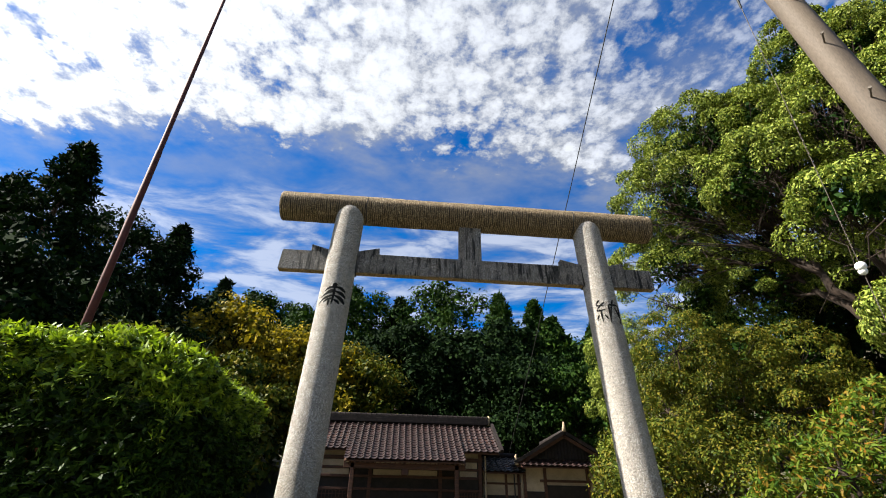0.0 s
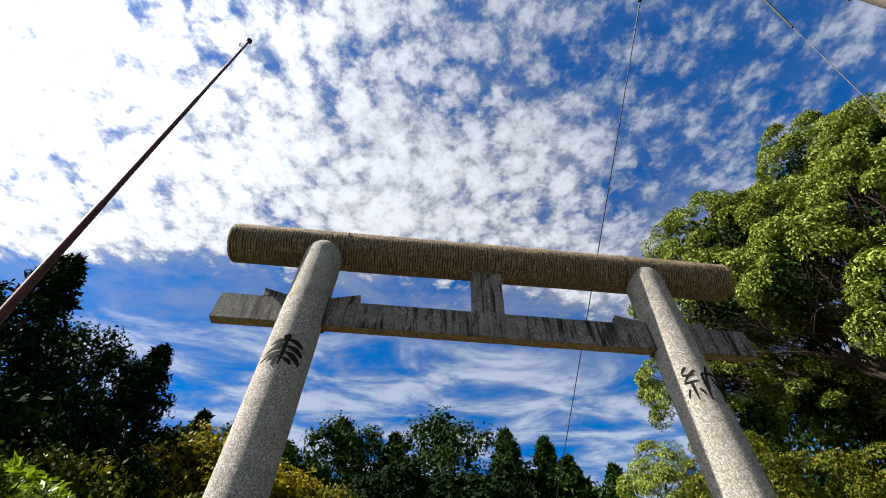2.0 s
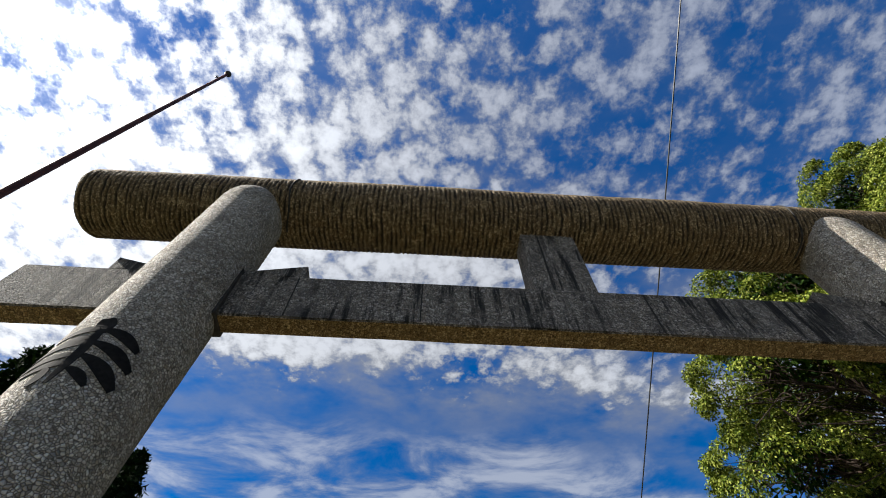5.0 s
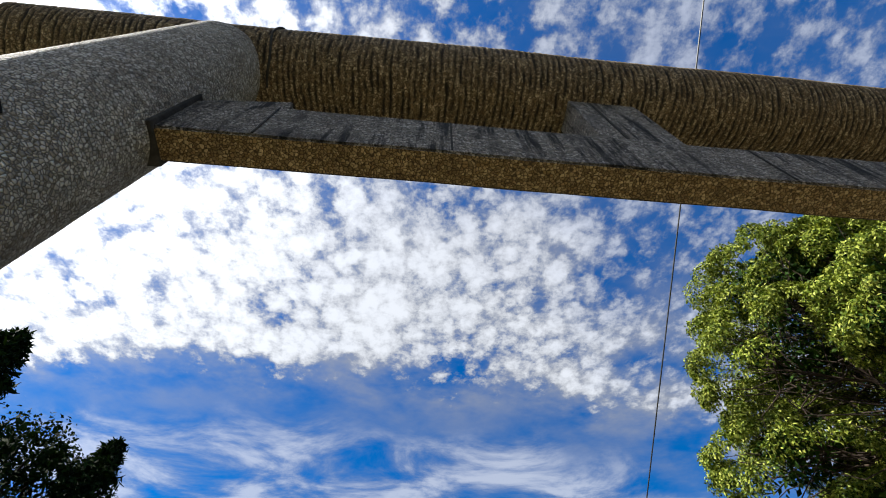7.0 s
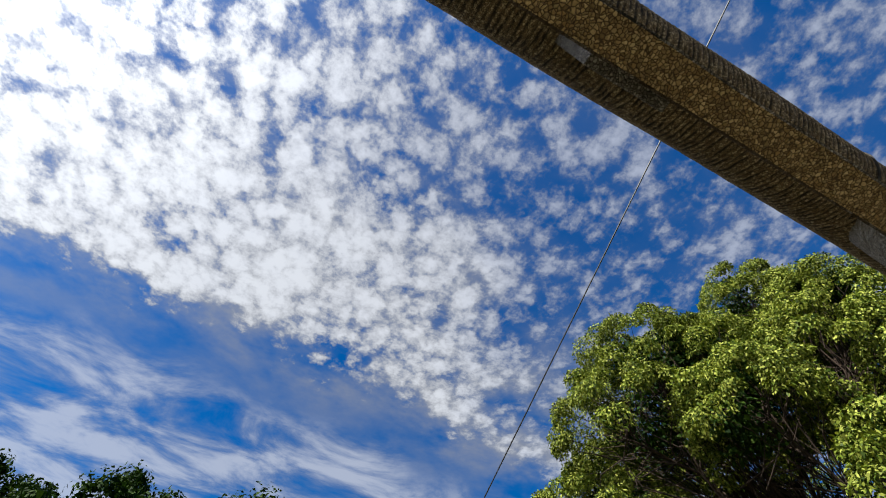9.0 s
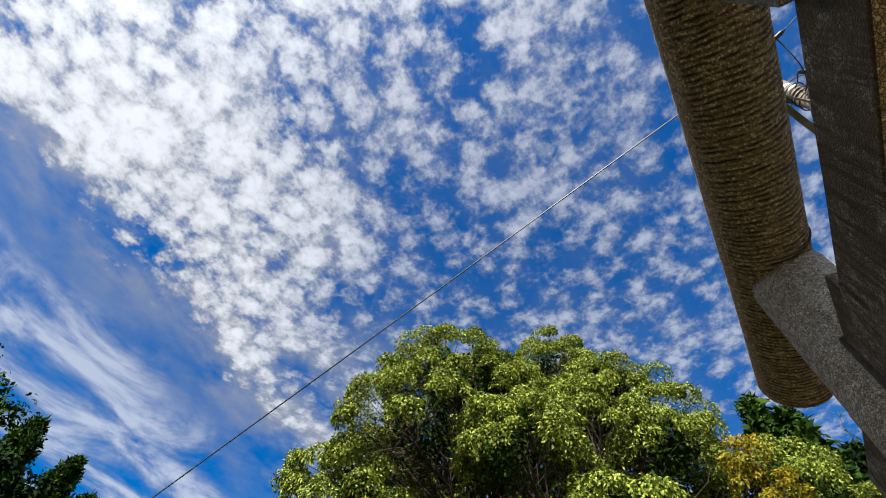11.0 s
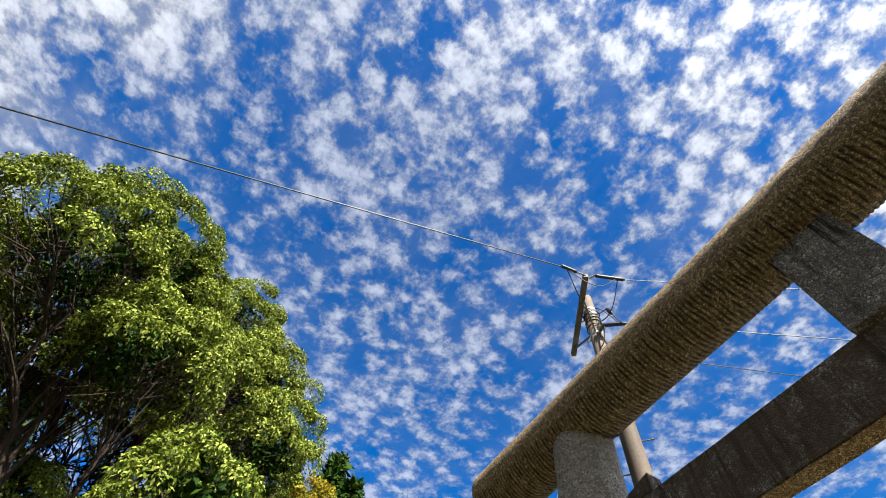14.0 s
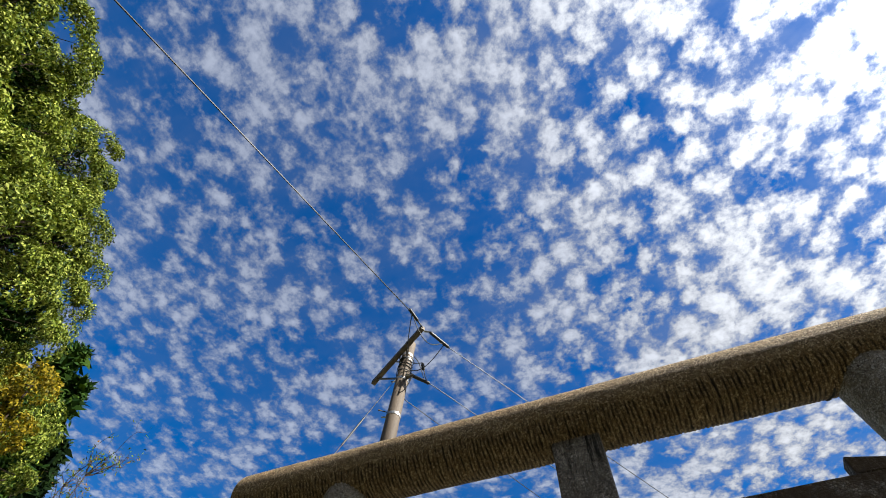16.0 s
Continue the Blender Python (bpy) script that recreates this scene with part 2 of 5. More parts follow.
M_TILE = mottled("roof_tile", (0.032, 0.0135, 0.011), (0.011, 0.0065, 0.006), 6, 0.48, 0.002, 40, spec=0.4)
M_TILE_OLD = mottled("dark_roof_tile", (0.045, 0.045, 0.05), (0.028, 0.028, 0.03), 6, 0.45, 0.002, 40, spec=0.5)
M_RIDGE = mottled("ridge_tile", (0.020, 0.014, 0.012), (0.008, 0.006, 0.0055), 6, 0.75, 0.002, 40, spec=0.15)
M_PLASTER = mottled("plaster", (0.354, 0.27, 0.174), (0.245, 0.186, 0.119), 2, 0.9, 0.001, 40)
M_TIMBER = mottled("old_timber", (0.085, 0.036, 0.020), (0.035, 0.017, 0.011), 4, 0.8, 0.002, 30, stretch=(1, 1, 6))
M_DARK = mottled("dark_boards", (0.022, 0.016, 0.012), (0.012, 0.009, 0.007), 4, 0.85, 0.001)
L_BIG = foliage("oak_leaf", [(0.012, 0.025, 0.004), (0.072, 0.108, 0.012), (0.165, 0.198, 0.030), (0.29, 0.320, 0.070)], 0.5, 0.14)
L_LOW = foliage("bough_leaf", [(0.0123, 0.0246, 0.00351), (0.0439, 0.0614, 0.00702), (0.0878, 0.0965, 0.0105), (0.158, 0.123, 0.0158)], 0.5, 0.2)
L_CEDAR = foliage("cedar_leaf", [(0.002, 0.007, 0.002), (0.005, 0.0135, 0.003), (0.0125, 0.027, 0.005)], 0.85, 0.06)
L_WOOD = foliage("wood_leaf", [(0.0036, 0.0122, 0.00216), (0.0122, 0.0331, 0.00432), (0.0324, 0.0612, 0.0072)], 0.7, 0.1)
L_YELLOW = foliage("autumn_leaf", [(0.05, 0.055, 0.007), (0.17, 0.135, 0.012), (0.32, 0.235, 0.018)], 0.5, 0.35)
# hedge sides dark, young top shoots bright: shade and sunlight put into the colours
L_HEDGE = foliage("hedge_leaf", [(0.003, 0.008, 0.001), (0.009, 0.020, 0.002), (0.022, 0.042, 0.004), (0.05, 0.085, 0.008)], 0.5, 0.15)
L_HEDGE_LIT = foliage("lit_young_hedge_leaf", [(0.06, 0.11, 0.008), (0.17, 0.25, 0.016), (0.30, 0.39, 0.03)], 0.45, 0.3)
L_SHRUB = foliage("shrub_leaf", [(0.015, 0.038, 0.005), (0.045, 0.085, 0.009), (0.085, 0.13, 0.012), (0.12, 0.135, 0.018), (0.20, 0.085, 0.012)], 0.5, 0.3)


# ---- building blocks ----
def mesh_of(name, bm, mat, smooth=False):
    me = bpy.data.meshes.new(name)
    bm.to_mesh(me)
    bm.free()
    for mm in (mat if isinstance(mat, (list, tuple)) else [mat]):
        me.materials.append(mm)
    if smooth:
        me.polygons.foreach_set("use_smooth", [True] * len(me.polygons))
    return me


def part(name, bm, mat, parent, label="", smooth=False):
    ob = new(name, mesh_of(name, bm, mat, smooth))
    ob.parent = parent
    return tagged(ob, label)


def thing(name, x, y, z, label, category, group="", kind=""):
    ob = new(name)
    ob.location = (x, y, z)
    ob.empty_display_size = 0.2
    return tagged(ob, label, category, group, kind)


def box(bm, x0, x1, y0, y1, z0, z1, bevel=0.0):
    r = bmesh.ops.create_cube(bm, size=1.0)
    m = Matrix.LocRotScale(((x0 + x1) / 2, (y0 + y1) / 2, (z0 + z1) / 2), None, (x1 - x0, y1 - y0, z1 - z0))
    bmesh.ops.transform(bm, matrix=m, verts=r["verts"])
    if bevel:
        es = list({e for v in r["verts"] for e in v.link_edges})
        bmesh.ops.bevel(bm, geom=es, offset=bevel, segments=2, affect="EDGES", profile=0.6)
    return bm


def a_box(*a, **k):
    return box(bmesh.new(), *a, **k)


def tube(bm, pts, radii, seg=10, caps=True):
    """A tapered round tube along points."""
    pts = [Vector(p) for p in pts]
    rings = []
    for i, p in enumerate(pts):
        d = (pts[min(i + 1, len(pts) - 1)] - pts[max(i - 1, 0)]).normalized()
        u = d.orthogonal().normalized() if not i else (u - d * u.dot(d)).normalized()
        w = d.cross(u)
        rings.append([bm.verts.new(p + (u * math.cos(a) + w * math.sin(a)) * radii[i]) for a in (2 * math.pi * k / seg for k in range(seg))])
    for a, b in zip(rings, rings[1:]):
        for k in range(seg):
            bm.faces.new((a[k], a[(k + 1) % seg], b[(k + 1) % seg], b[k]))
    if caps:
        bm.faces.new(rings[0][::-1]), bm.faces.new(rings[-1])
    return bm


def a_tube(*a, **k):
    return tube(bmesh.new(), *a, **k)


def beam(p, q, wide, high):
    """A rectangular bar between two points."""
    p, q = Vector(p), Vector(q)
    bm = a_box(-wide / 2, wide / 2, 0, (q - p).length, -high / 2, high / 2)
    bmesh.ops.transform(bm, matrix=Matrix.Translation(p) @ (q - p).to_track_quat("Y", "Z").to_matrix().to_4x4(), verts=bm.verts)
    return bm


# ---- ground ----
GROUND = 1.45


def ground_height(x, y):
    z = np.where(y < -5.2, -0.25, 0.0)
    z = np.where(y > -2.95, np.clip((y + 2.95) * 0.725, 0, GROUND), z)
    hill = np.clip(y - 21, 0, 160) * 0.30 + np.clip(-x - 9, 0, 120) * 0.28 * (y > -4) + np.clip(x - 19, 0, 120) * 0.2 * (y > -4)
    return z + np.minimum(hill, 48)


def build_ground():
    a = np.concatenate([[-900, -400, -200, -120], np.arange(-80, -8, 3), np.arange(-8, 8.1, 0.5), np.arange(10, 81, 3), [120, 200, 400, 900]])
    b = np.concatenate([[-900, -400, -150, -60, -30, -15], np.arange(-8, 3, 0.1), np.arange(3, 20, 1), np.arange(20, 82, 3), [120, 200, 400, 900]])
    X, Y = np.meshgrid(a, b)
    Z = ground_height(X, Y) - 0.02
    inside = (np.abs(X) < 2.2) & (Y > -5.2) & (Y < -0.9)
    Z = np.where(inside, Z - 0.22, Z)
    w = len(a)
    k = np.arange((len(b) - 1) * w).reshape(len(b) - 1, w)[:, :-1].ravel()
    me = bpy.data.meshes.new("ground")
    me.from_pydata(np.stack([X.ravel(), Y.ravel(), Z.ravel()], 1).tolist(), [], np.stack([k, k + 1, k + w + 1, k + w], 1).tolist())
    me.materials.append(M_GROUND)
    tagged(new("ground", me), "bare earth ground rising to a wooded hill", "ground", kind="structure")


def build_steps():
    st = thing("stone_steps", 0, -3.1, -0.25, "worn grey stone steps climbing to the gate", "steps", kind="structure")
    def stone(x0, x1, y0, y1, z0, z1):
        ob = part("step", a_box(x0, x1, y0 + 3.1, y1 + 3.1, z0 + 0.25, z1 + 0.25, bevel=0.012), M_STEP, st)
    stone(-2.0, 2.0, -5.2, -2.95, -0.5, 0.0)
    for i in range(8):
        y0 = -2.95 + 0.25 * i
        stone(-2.0, 2.0, y0, y0 + 0.25 if i < 7 else -0.6, 0.181 * i - 0.25, 0.181 * (i + 1))


build_ground()
build_steps()


# ---- the gate ----
Z_TIE, Z_TIE_TOP, Z_AXIS, R_TOP = 4.2, 4.5, 5.257, 0.215
LEAN, COLUMN_Y = 0.043, -0.042


def column_x(side, z):
    return side * (1.8 + LEAN * (Z_TIE - z))


def column_r(z):
    return 0.204 + 0.004 * (Z_TIE - z)


def build_column(gate, side):
    bm = bmesh.new()
    seg, zs = 56, list(np.linspace(GROUND - 0.25, 5.08, 76)) + [5.08 + 0.20 * math.sin(t) for t in np.linspace(0.1, 1.5, 12)]
    rings = []
    for z in zs:
        ring = []
        for k in range(seg):
            a = 2 * math.pi * k / seg
            r = column_r(z)
            p = Vector((math.cos(a) * r * 3, math.sin(a) * r * 3, z * 1.5))
            r *= math.sqrt(max(0.0, 1 - (max(0.0, z - 5.08) / 0.20) ** 2)) ** 0.8
            r += 0.004 * noise.noise(p) + 0.0015 * noise.noise(p * 9)
            ring.append(bm.verts.new((column_x(side, z) + math.cos(a) * r, COLUMN_Y + math.sin(a) * r, z)))
        rings.append(ring)
    for a, b in zip(rings, rings[1:]):
        for k in range(seg):
            bm.faces.new((a[k], a[(k + 1) % seg], b[(k + 1) % seg], b[k]))
    bm.faces.new(rings[-1])
    col = part("column", bm, M_COLUMN, gate, "pale grey pebbled stone column", smooth=True)
    return col


def build_top_beam(gate):
    bm = bmesh.new()
    seg, length = 80, 5.52
    groove_shade = bm.verts.layers.float.new("groove_shade")
    xs = np.concatenate([[-0.0], np.arange(0.004, length, 0.0062), [length]]) - length / 2
    rings = []
    for x in xs:
        ring = []
        end = min(x + length / 2, length / 2 - x)
        for k in range(seg):
            a = 2 * math.pi * k / seg
            s = math.sin(a)
            p = Vector((x * 0.7, math.cos(a) * 0.8, s * 0.8))
            wander = 0.012 * noise.noise(Vector((x * 2.2, a * 0.9, 3.0))) + 0.010 * noise.noise(Vector((x * 11, a * 1.6, 9.0))) + 0.005 * noise.noise(Vector((x * 25, a * 8, 2.0)))
            ph = (x + wander) / 0.0285
            cut = abs(ph % 1.0 - 0.5) * 2
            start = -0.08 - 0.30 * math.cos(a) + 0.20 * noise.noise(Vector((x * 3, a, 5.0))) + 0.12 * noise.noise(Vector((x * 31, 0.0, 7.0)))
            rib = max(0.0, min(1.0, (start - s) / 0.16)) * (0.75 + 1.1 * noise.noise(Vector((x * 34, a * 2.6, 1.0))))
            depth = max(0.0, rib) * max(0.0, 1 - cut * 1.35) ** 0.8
            r = R_TOP + 0.005 * noise.noise(p * 2) + 0.002 * noise.noise(p * 22) + 0.001 - 0.008 * depth
            if end < 0.02:
                r -= (0.02 - end) * 0.6
            vert = bm.verts.new((x, math.cos(a) * r, Z_AXIS + s * r))
            # painted shade, strongest at the bottom of a groove
            vert[groove_shade] = max(0.0, min(1.0, depth * 1.25))
            ring.append(vert)
        rings.append(ring)
    for a, b in zip(rings, rings[1:]):
        for k in range(seg):
            bm.faces.new((a[k], b[k], b[(k + 1) % seg], a[(k + 1) % seg]))
    bm.faces.new(rings[0]), bm.faces.new(rings[-1][::-1])
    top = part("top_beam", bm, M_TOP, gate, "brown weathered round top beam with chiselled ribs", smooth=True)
    for side in (-1, 1):
        x = column_x(side, Z_AXIS)
        ring = bmesh.new()
        pts = [(x - side * 0.225 + 0.006 * math.sin(5 * a), -math.cos(a) * (R_TOP + 0.001), Z_AXIS + math.sin(a) * (R_TOP + 0.001)) for a in np.linspace(-1.6, 1.2, 26)]
        tube(ring, pts, [0.006] * 26, 6)
        part("joint", ring, M_SEAM, top)


def build_tie_beam(gate):
    bm = bmesh.new()
    n, y0, y1 = 60, -0.062, 0.047
    rows = []
    for i in range(n + 1):
        x = -2.605 + 5.22 * i / n
        w = [0.003 * noise.noise(Vector((x * 3, k, 0))) for k in range(4)]
        tilt = 0.0 if 0 < i < n else (-0.02 if i == 0 else 0.02)
        rows.append([bm.verts.new((x + tilt, y0 + w[0], Z_TIE + w[1])), bm.verts.new((x + tilt, y1 + w[2], Z_TIE + w[1])), bm.verts.new((x, y1 + w[2], Z_TIE_TOP + w[3])), bm.verts.new((x, y0 + w[0], Z_TIE_TOP + w[3]))])
    for a, b in zip(rows, rows[1:]):
        for k in range(4):
            f = bm.faces.new((a[k], a[(k + 1) % 4], b[(k + 1) % 4], b[k]))
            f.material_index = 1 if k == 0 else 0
    bm.faces.new(rows[0][::-1]), bm.faces.new(rows[-1])
    bmesh.ops.recalc_face_normals(bm, faces=bm.faces)
    es = [e for e in bm.edges if len(e.link_faces) == 2 and e.calc_face_angle(0) > 1.0]
    bmesh.ops.bevel(bm, geom=es, offset=0.007, segments=2, affect="EDGES")
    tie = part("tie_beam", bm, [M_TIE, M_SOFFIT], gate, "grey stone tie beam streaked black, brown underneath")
    for x in (-0.72, -1.31, 0.36):
        part("joint", a_box(x - 0.003, x + 0.003, y0 - 0.0035, y0 + 0.02, Z_TIE + 0.012, Z_TIE_TOP - 0.012), M_SEAM, tie)


def build_wedge(gate, side, inner):
    """The tapered key that holds the tie beam in its column."""
    bm = bmesh.new()
    cx = column_x(side, Z_TIE_TOP)
    way = -side if inner else side
    x0, x1 = cx + way * 0.10, cx + way * (0.49 if inner else 0.44)
    y0, y1 = -0.056, 0.041
    low, high = Z_TIE_TOP + 0.003, Z_TIE_TOP + 0.105
    pts = [(x0, low), (x1, low), (x1, high), (x0, low + 0.008)]
    a = [bm.verts.new((x, y0, z)) for x, z in pts]
    b = [bm.verts.new((x, y1, z)) for x, z in pts]
    bm.faces.new(a), bm.faces.new(b[::-1])
    for k in range(4):
        bm.faces.new((a[k], b[k], b[(k + 1) % 4], a[(k + 1) % 4]))
    bmesh.ops.recalc_face_normals(bm, faces=bm.faces)
    bmesh.ops.bevel(bm, geom=list(bm.edges), offset=0.005, segments=1, affect="EDGES")
    part("wedge", bm, M_TIE, gate, "grey stone wedge")
    # dark box: the shade of the open slot where the beam enters the column
    xa, xb = sorted((cx + way * 0.12, cx + way * 0.2015))
    part("mortise_shade", a_box(xa, xb, -0.080, 0.062, Z_TIE - 0.012, Z_TIE_TOP + 0.03, bevel=0.008), M_SEAM, gate, "dark box for the shaded gap round the beam")


def brush(side, strokes, z_mid, turn, gate, name, bold=1.7):
    """Painted carved character on a column: tapered brush strokes laid round the shaft."""
    owner = gate
    for (x0, z0), (x1, z1), sag, w0, w1 in strokes:
        x0, z0, x1, z1, w0, w1 = 1.15 * x0, 1.10 * z0, 1.15 * x1, 1.10 * z1, bold * w0, bold * w1
        bm = bmesh.new()
        n = 9
        a, b = Vector((x0, z0)), Vector((x1, z1))
        d = (b - a).normalized()
        nn = Vector((-d.y, d.x))
        prev = None
        for i in range(n):
            f = i / (n - 1)
            c = a + (b - a) * f + nn * sag * math.sin(math.pi * f)
            w = (w0 + (w1 - w0) * f) * (0.35 + 0.65 * math.sin(math.pi * min(1, f * 0.9 + 0.12))) * 0.5
            row = []
            for s in (-1, 1):
                q = c + nn * w * s
                z = z_mid + q.y
                r = column_r(z) + 0.004
                ang = turn + q.x / r
                row.append(bm.verts.new((column_x(side, z) + math.sin(ang) * r, COLUMN_Y - math.cos(ang) * r, z)))
            if prev:
                bm.faces.new((prev[0], row[0], row[1], prev[1]))
            prev = row
        r = bmesh.ops.extrude_face_region(bm, geom=list(bm.faces))
        for v in [g for g in r["geom"] if isinstance(g, bmesh.types.BMVert)]:
            v.co += (Vector((column_x(side, v.co.z), COLUMN_Y, v.co.z)) - v.co) * 0.012
        bmesh.ops.recalc_face_normals(bm, faces=bm.faces)
        if owner is gate:
            owner = part(name, bm, M_BLACK, gate, "carved character painted black")
        else:
            part("stroke", bm, M_BLACK, owner)


STROKES_OFFERING = [
    ((-0.010, 0.150), (0.012, 0.085), 0.0, 0.042, 0.034), ((-0.005, 0.100), (-0.110, 0.050), -0.016, 0.022, 0.016),
    ((0.010, 0.102), (0.130, 0.055), 0.012, 0.018, 0.034), ((-0.010, 0.060), (-0.085, 0.030), -0.008, 0.018, 0.012),
    ((-0.005, 0.040), (-0.140, -0.025), -0.016, 0.022, 0.016), ((0.012, 0.045), (0.148, -0.015), 0.012, 0.018, 0.038),
    ((-0.015, -0.010), (-0.160, -0.095), -0.016, 0.022, 0.014), ((-0.010, -0.045), (-0.105, -0.095), -0.012, 0.020, 0.014),
    ((0.015, -0.008), (0.142, -0.088), 0.012, 0.018, 0.044), ((0.002, 0.100), (-0.008, -0.120), 0.004, 0.022, 0.020),
    ((-0.040, -0.065), (-0.048, -0.132), 0.004, 0.020, 0.018), ((0.010, -0.060), (0.080, -0.105), 0.008, 0.016, 0.026)]
STROKES_RECEIVE = [
    ((-0.085, 0.15), (-0.135, 0.085), -0.006, 0.020, 0.014), ((-0.135, 0.085), (-0.05, 0.075), -0.006, 0.016, 0.014),
    ((-0.035, 0.115), (-0.14, 0.015), -0.008, 0.020, 0.012), ((-0.14, 0.015), (-0.035, 0.022), -0.004, 0.018, 0.014),
    ((-0.088, 0.015), (-0.088, -0.14), 0.0, 0.022, 0.012), ((-0.12, -0.045), (-0.15, -0.115), -0.004, 0.018, 0.012),
    ((-0.055, -0.045), (-0.025, -0.105), 0.004, 0.014, 0.018), ((0.005, 0.075), (0.0, -0.15), 0.004, 0.022, 0.018),
    ((0.005, 0.078), (0.145, 0.085), 0.004, 0.018, 0.024), ((0.145, 0.085), (0.14, -0.15), -0.005, 0.026, 0.020),
    ((0.14, -0.15), (0.105, -0.128), 0.0, 0.020, 0.008), ((0.075, 0.155), (0.02, -0.06), -0.014, 0.022, 0.012),
    ((0.078, 0.055), (0.118, -0.055), 0.006, 0.014, 0.026)]


def build_gate():
    gate = thing("torii_gate", 0, 0, GROUND, "grey stone gate with two columns and a brown ribbed top beam", "gate")
    gate.location = (0, 0, 0)
    for side in (-1, 1):
        build_column(gate, side)
        for inner in (True, False):
            build_wedge(gate, side, inner)
    build_top_beam(gate)
    build_tie_beam(gate)
    bm = a_box(-0.167, 0.149, -0.056, 0.086, Z_TIE_TOP - 0.005, Z_AXIS - 0.12, bevel=0.008)
    strut = part("strut", bm, M_STRUT, gate, "short grey stone strut streaked black")
    part("joint", a_box(-0.075, -0.066, -0.0595, -0.04, Z_TIE_TOP + 0.01, 5.03), M_SEAM, strut)
    brush(-1, STROKES_OFFERING, 3.765, 0.06, gate, "inscription", 1.6)
    brush(1, STROKES_RECEIVE, 3.745, -0.10, gate, "inscription", 1.4)


build_gate()


# ---- flagpole ----
def build_flagpole():
    x, y, z0, z1 = -5.50, 1.059, GROUND + 0.27, 13.75
    fp = thing("flagpole", x, y, z0, "tall rust-red steel flagpole with a ball on top", "flagpole")
    dx, dy = -0.003, -0.01
    at = lambda z: ((z - 8) * dx, (z - 8) * dy, z - z0)
    part("shaft", a_tube([at(z0 - 0.4), at(4.5), at(7), at(7.02), at(10.5), at(10.52), at(z1)], [0.066, 0.060, 0.053, 0.047, 0.040, 0.035, 0.028], 16), M_RUST, fp, smooth=True)
    bm = bmesh.new()
    bmesh.ops.create_uvsphere(bm, u_segments=16, v_segments=10, radius=0.075, matrix=Matrix.Translation(at(z1 + 0.05)))
    part("finial", bm, M_RUBBER, fp, "dark ball finial", smooth=True)
    a = Vector(at(z1 - 0.35))
    part("halyard_hook", a_tube([a, a + Vector((-0.13, 0, 0.03)), a + Vector((-0.17, 0, 0.12)), a + Vector((-0.13, 0, 0.17))], [0.012] * 4, 6), M_RUBBER, fp)


build_flagpole()


# ---- utility pole and its lines ----
def pole_at(z):
    return Vector((3.529 - 0.064 * (z - 6), -2.851 + 0.047 * (z - 6), z))


POLE_TOP = 10.82


def string_insulator(owner, p, q, mat):
    """A dead-end insulator: ribbed rod between two points."""
    p, q = Vector(p), Vector(q)
    pts, rad = [], []
    for i in range(13):
        pts.append(p.lerp(q, i / 12))
        rad.append(0.016 if i in (0, 12) else (0.036 if i % 2 else 0.031))
    part("insulator", a_tube(pts, rad, 10), mat, owner, smooth=True)


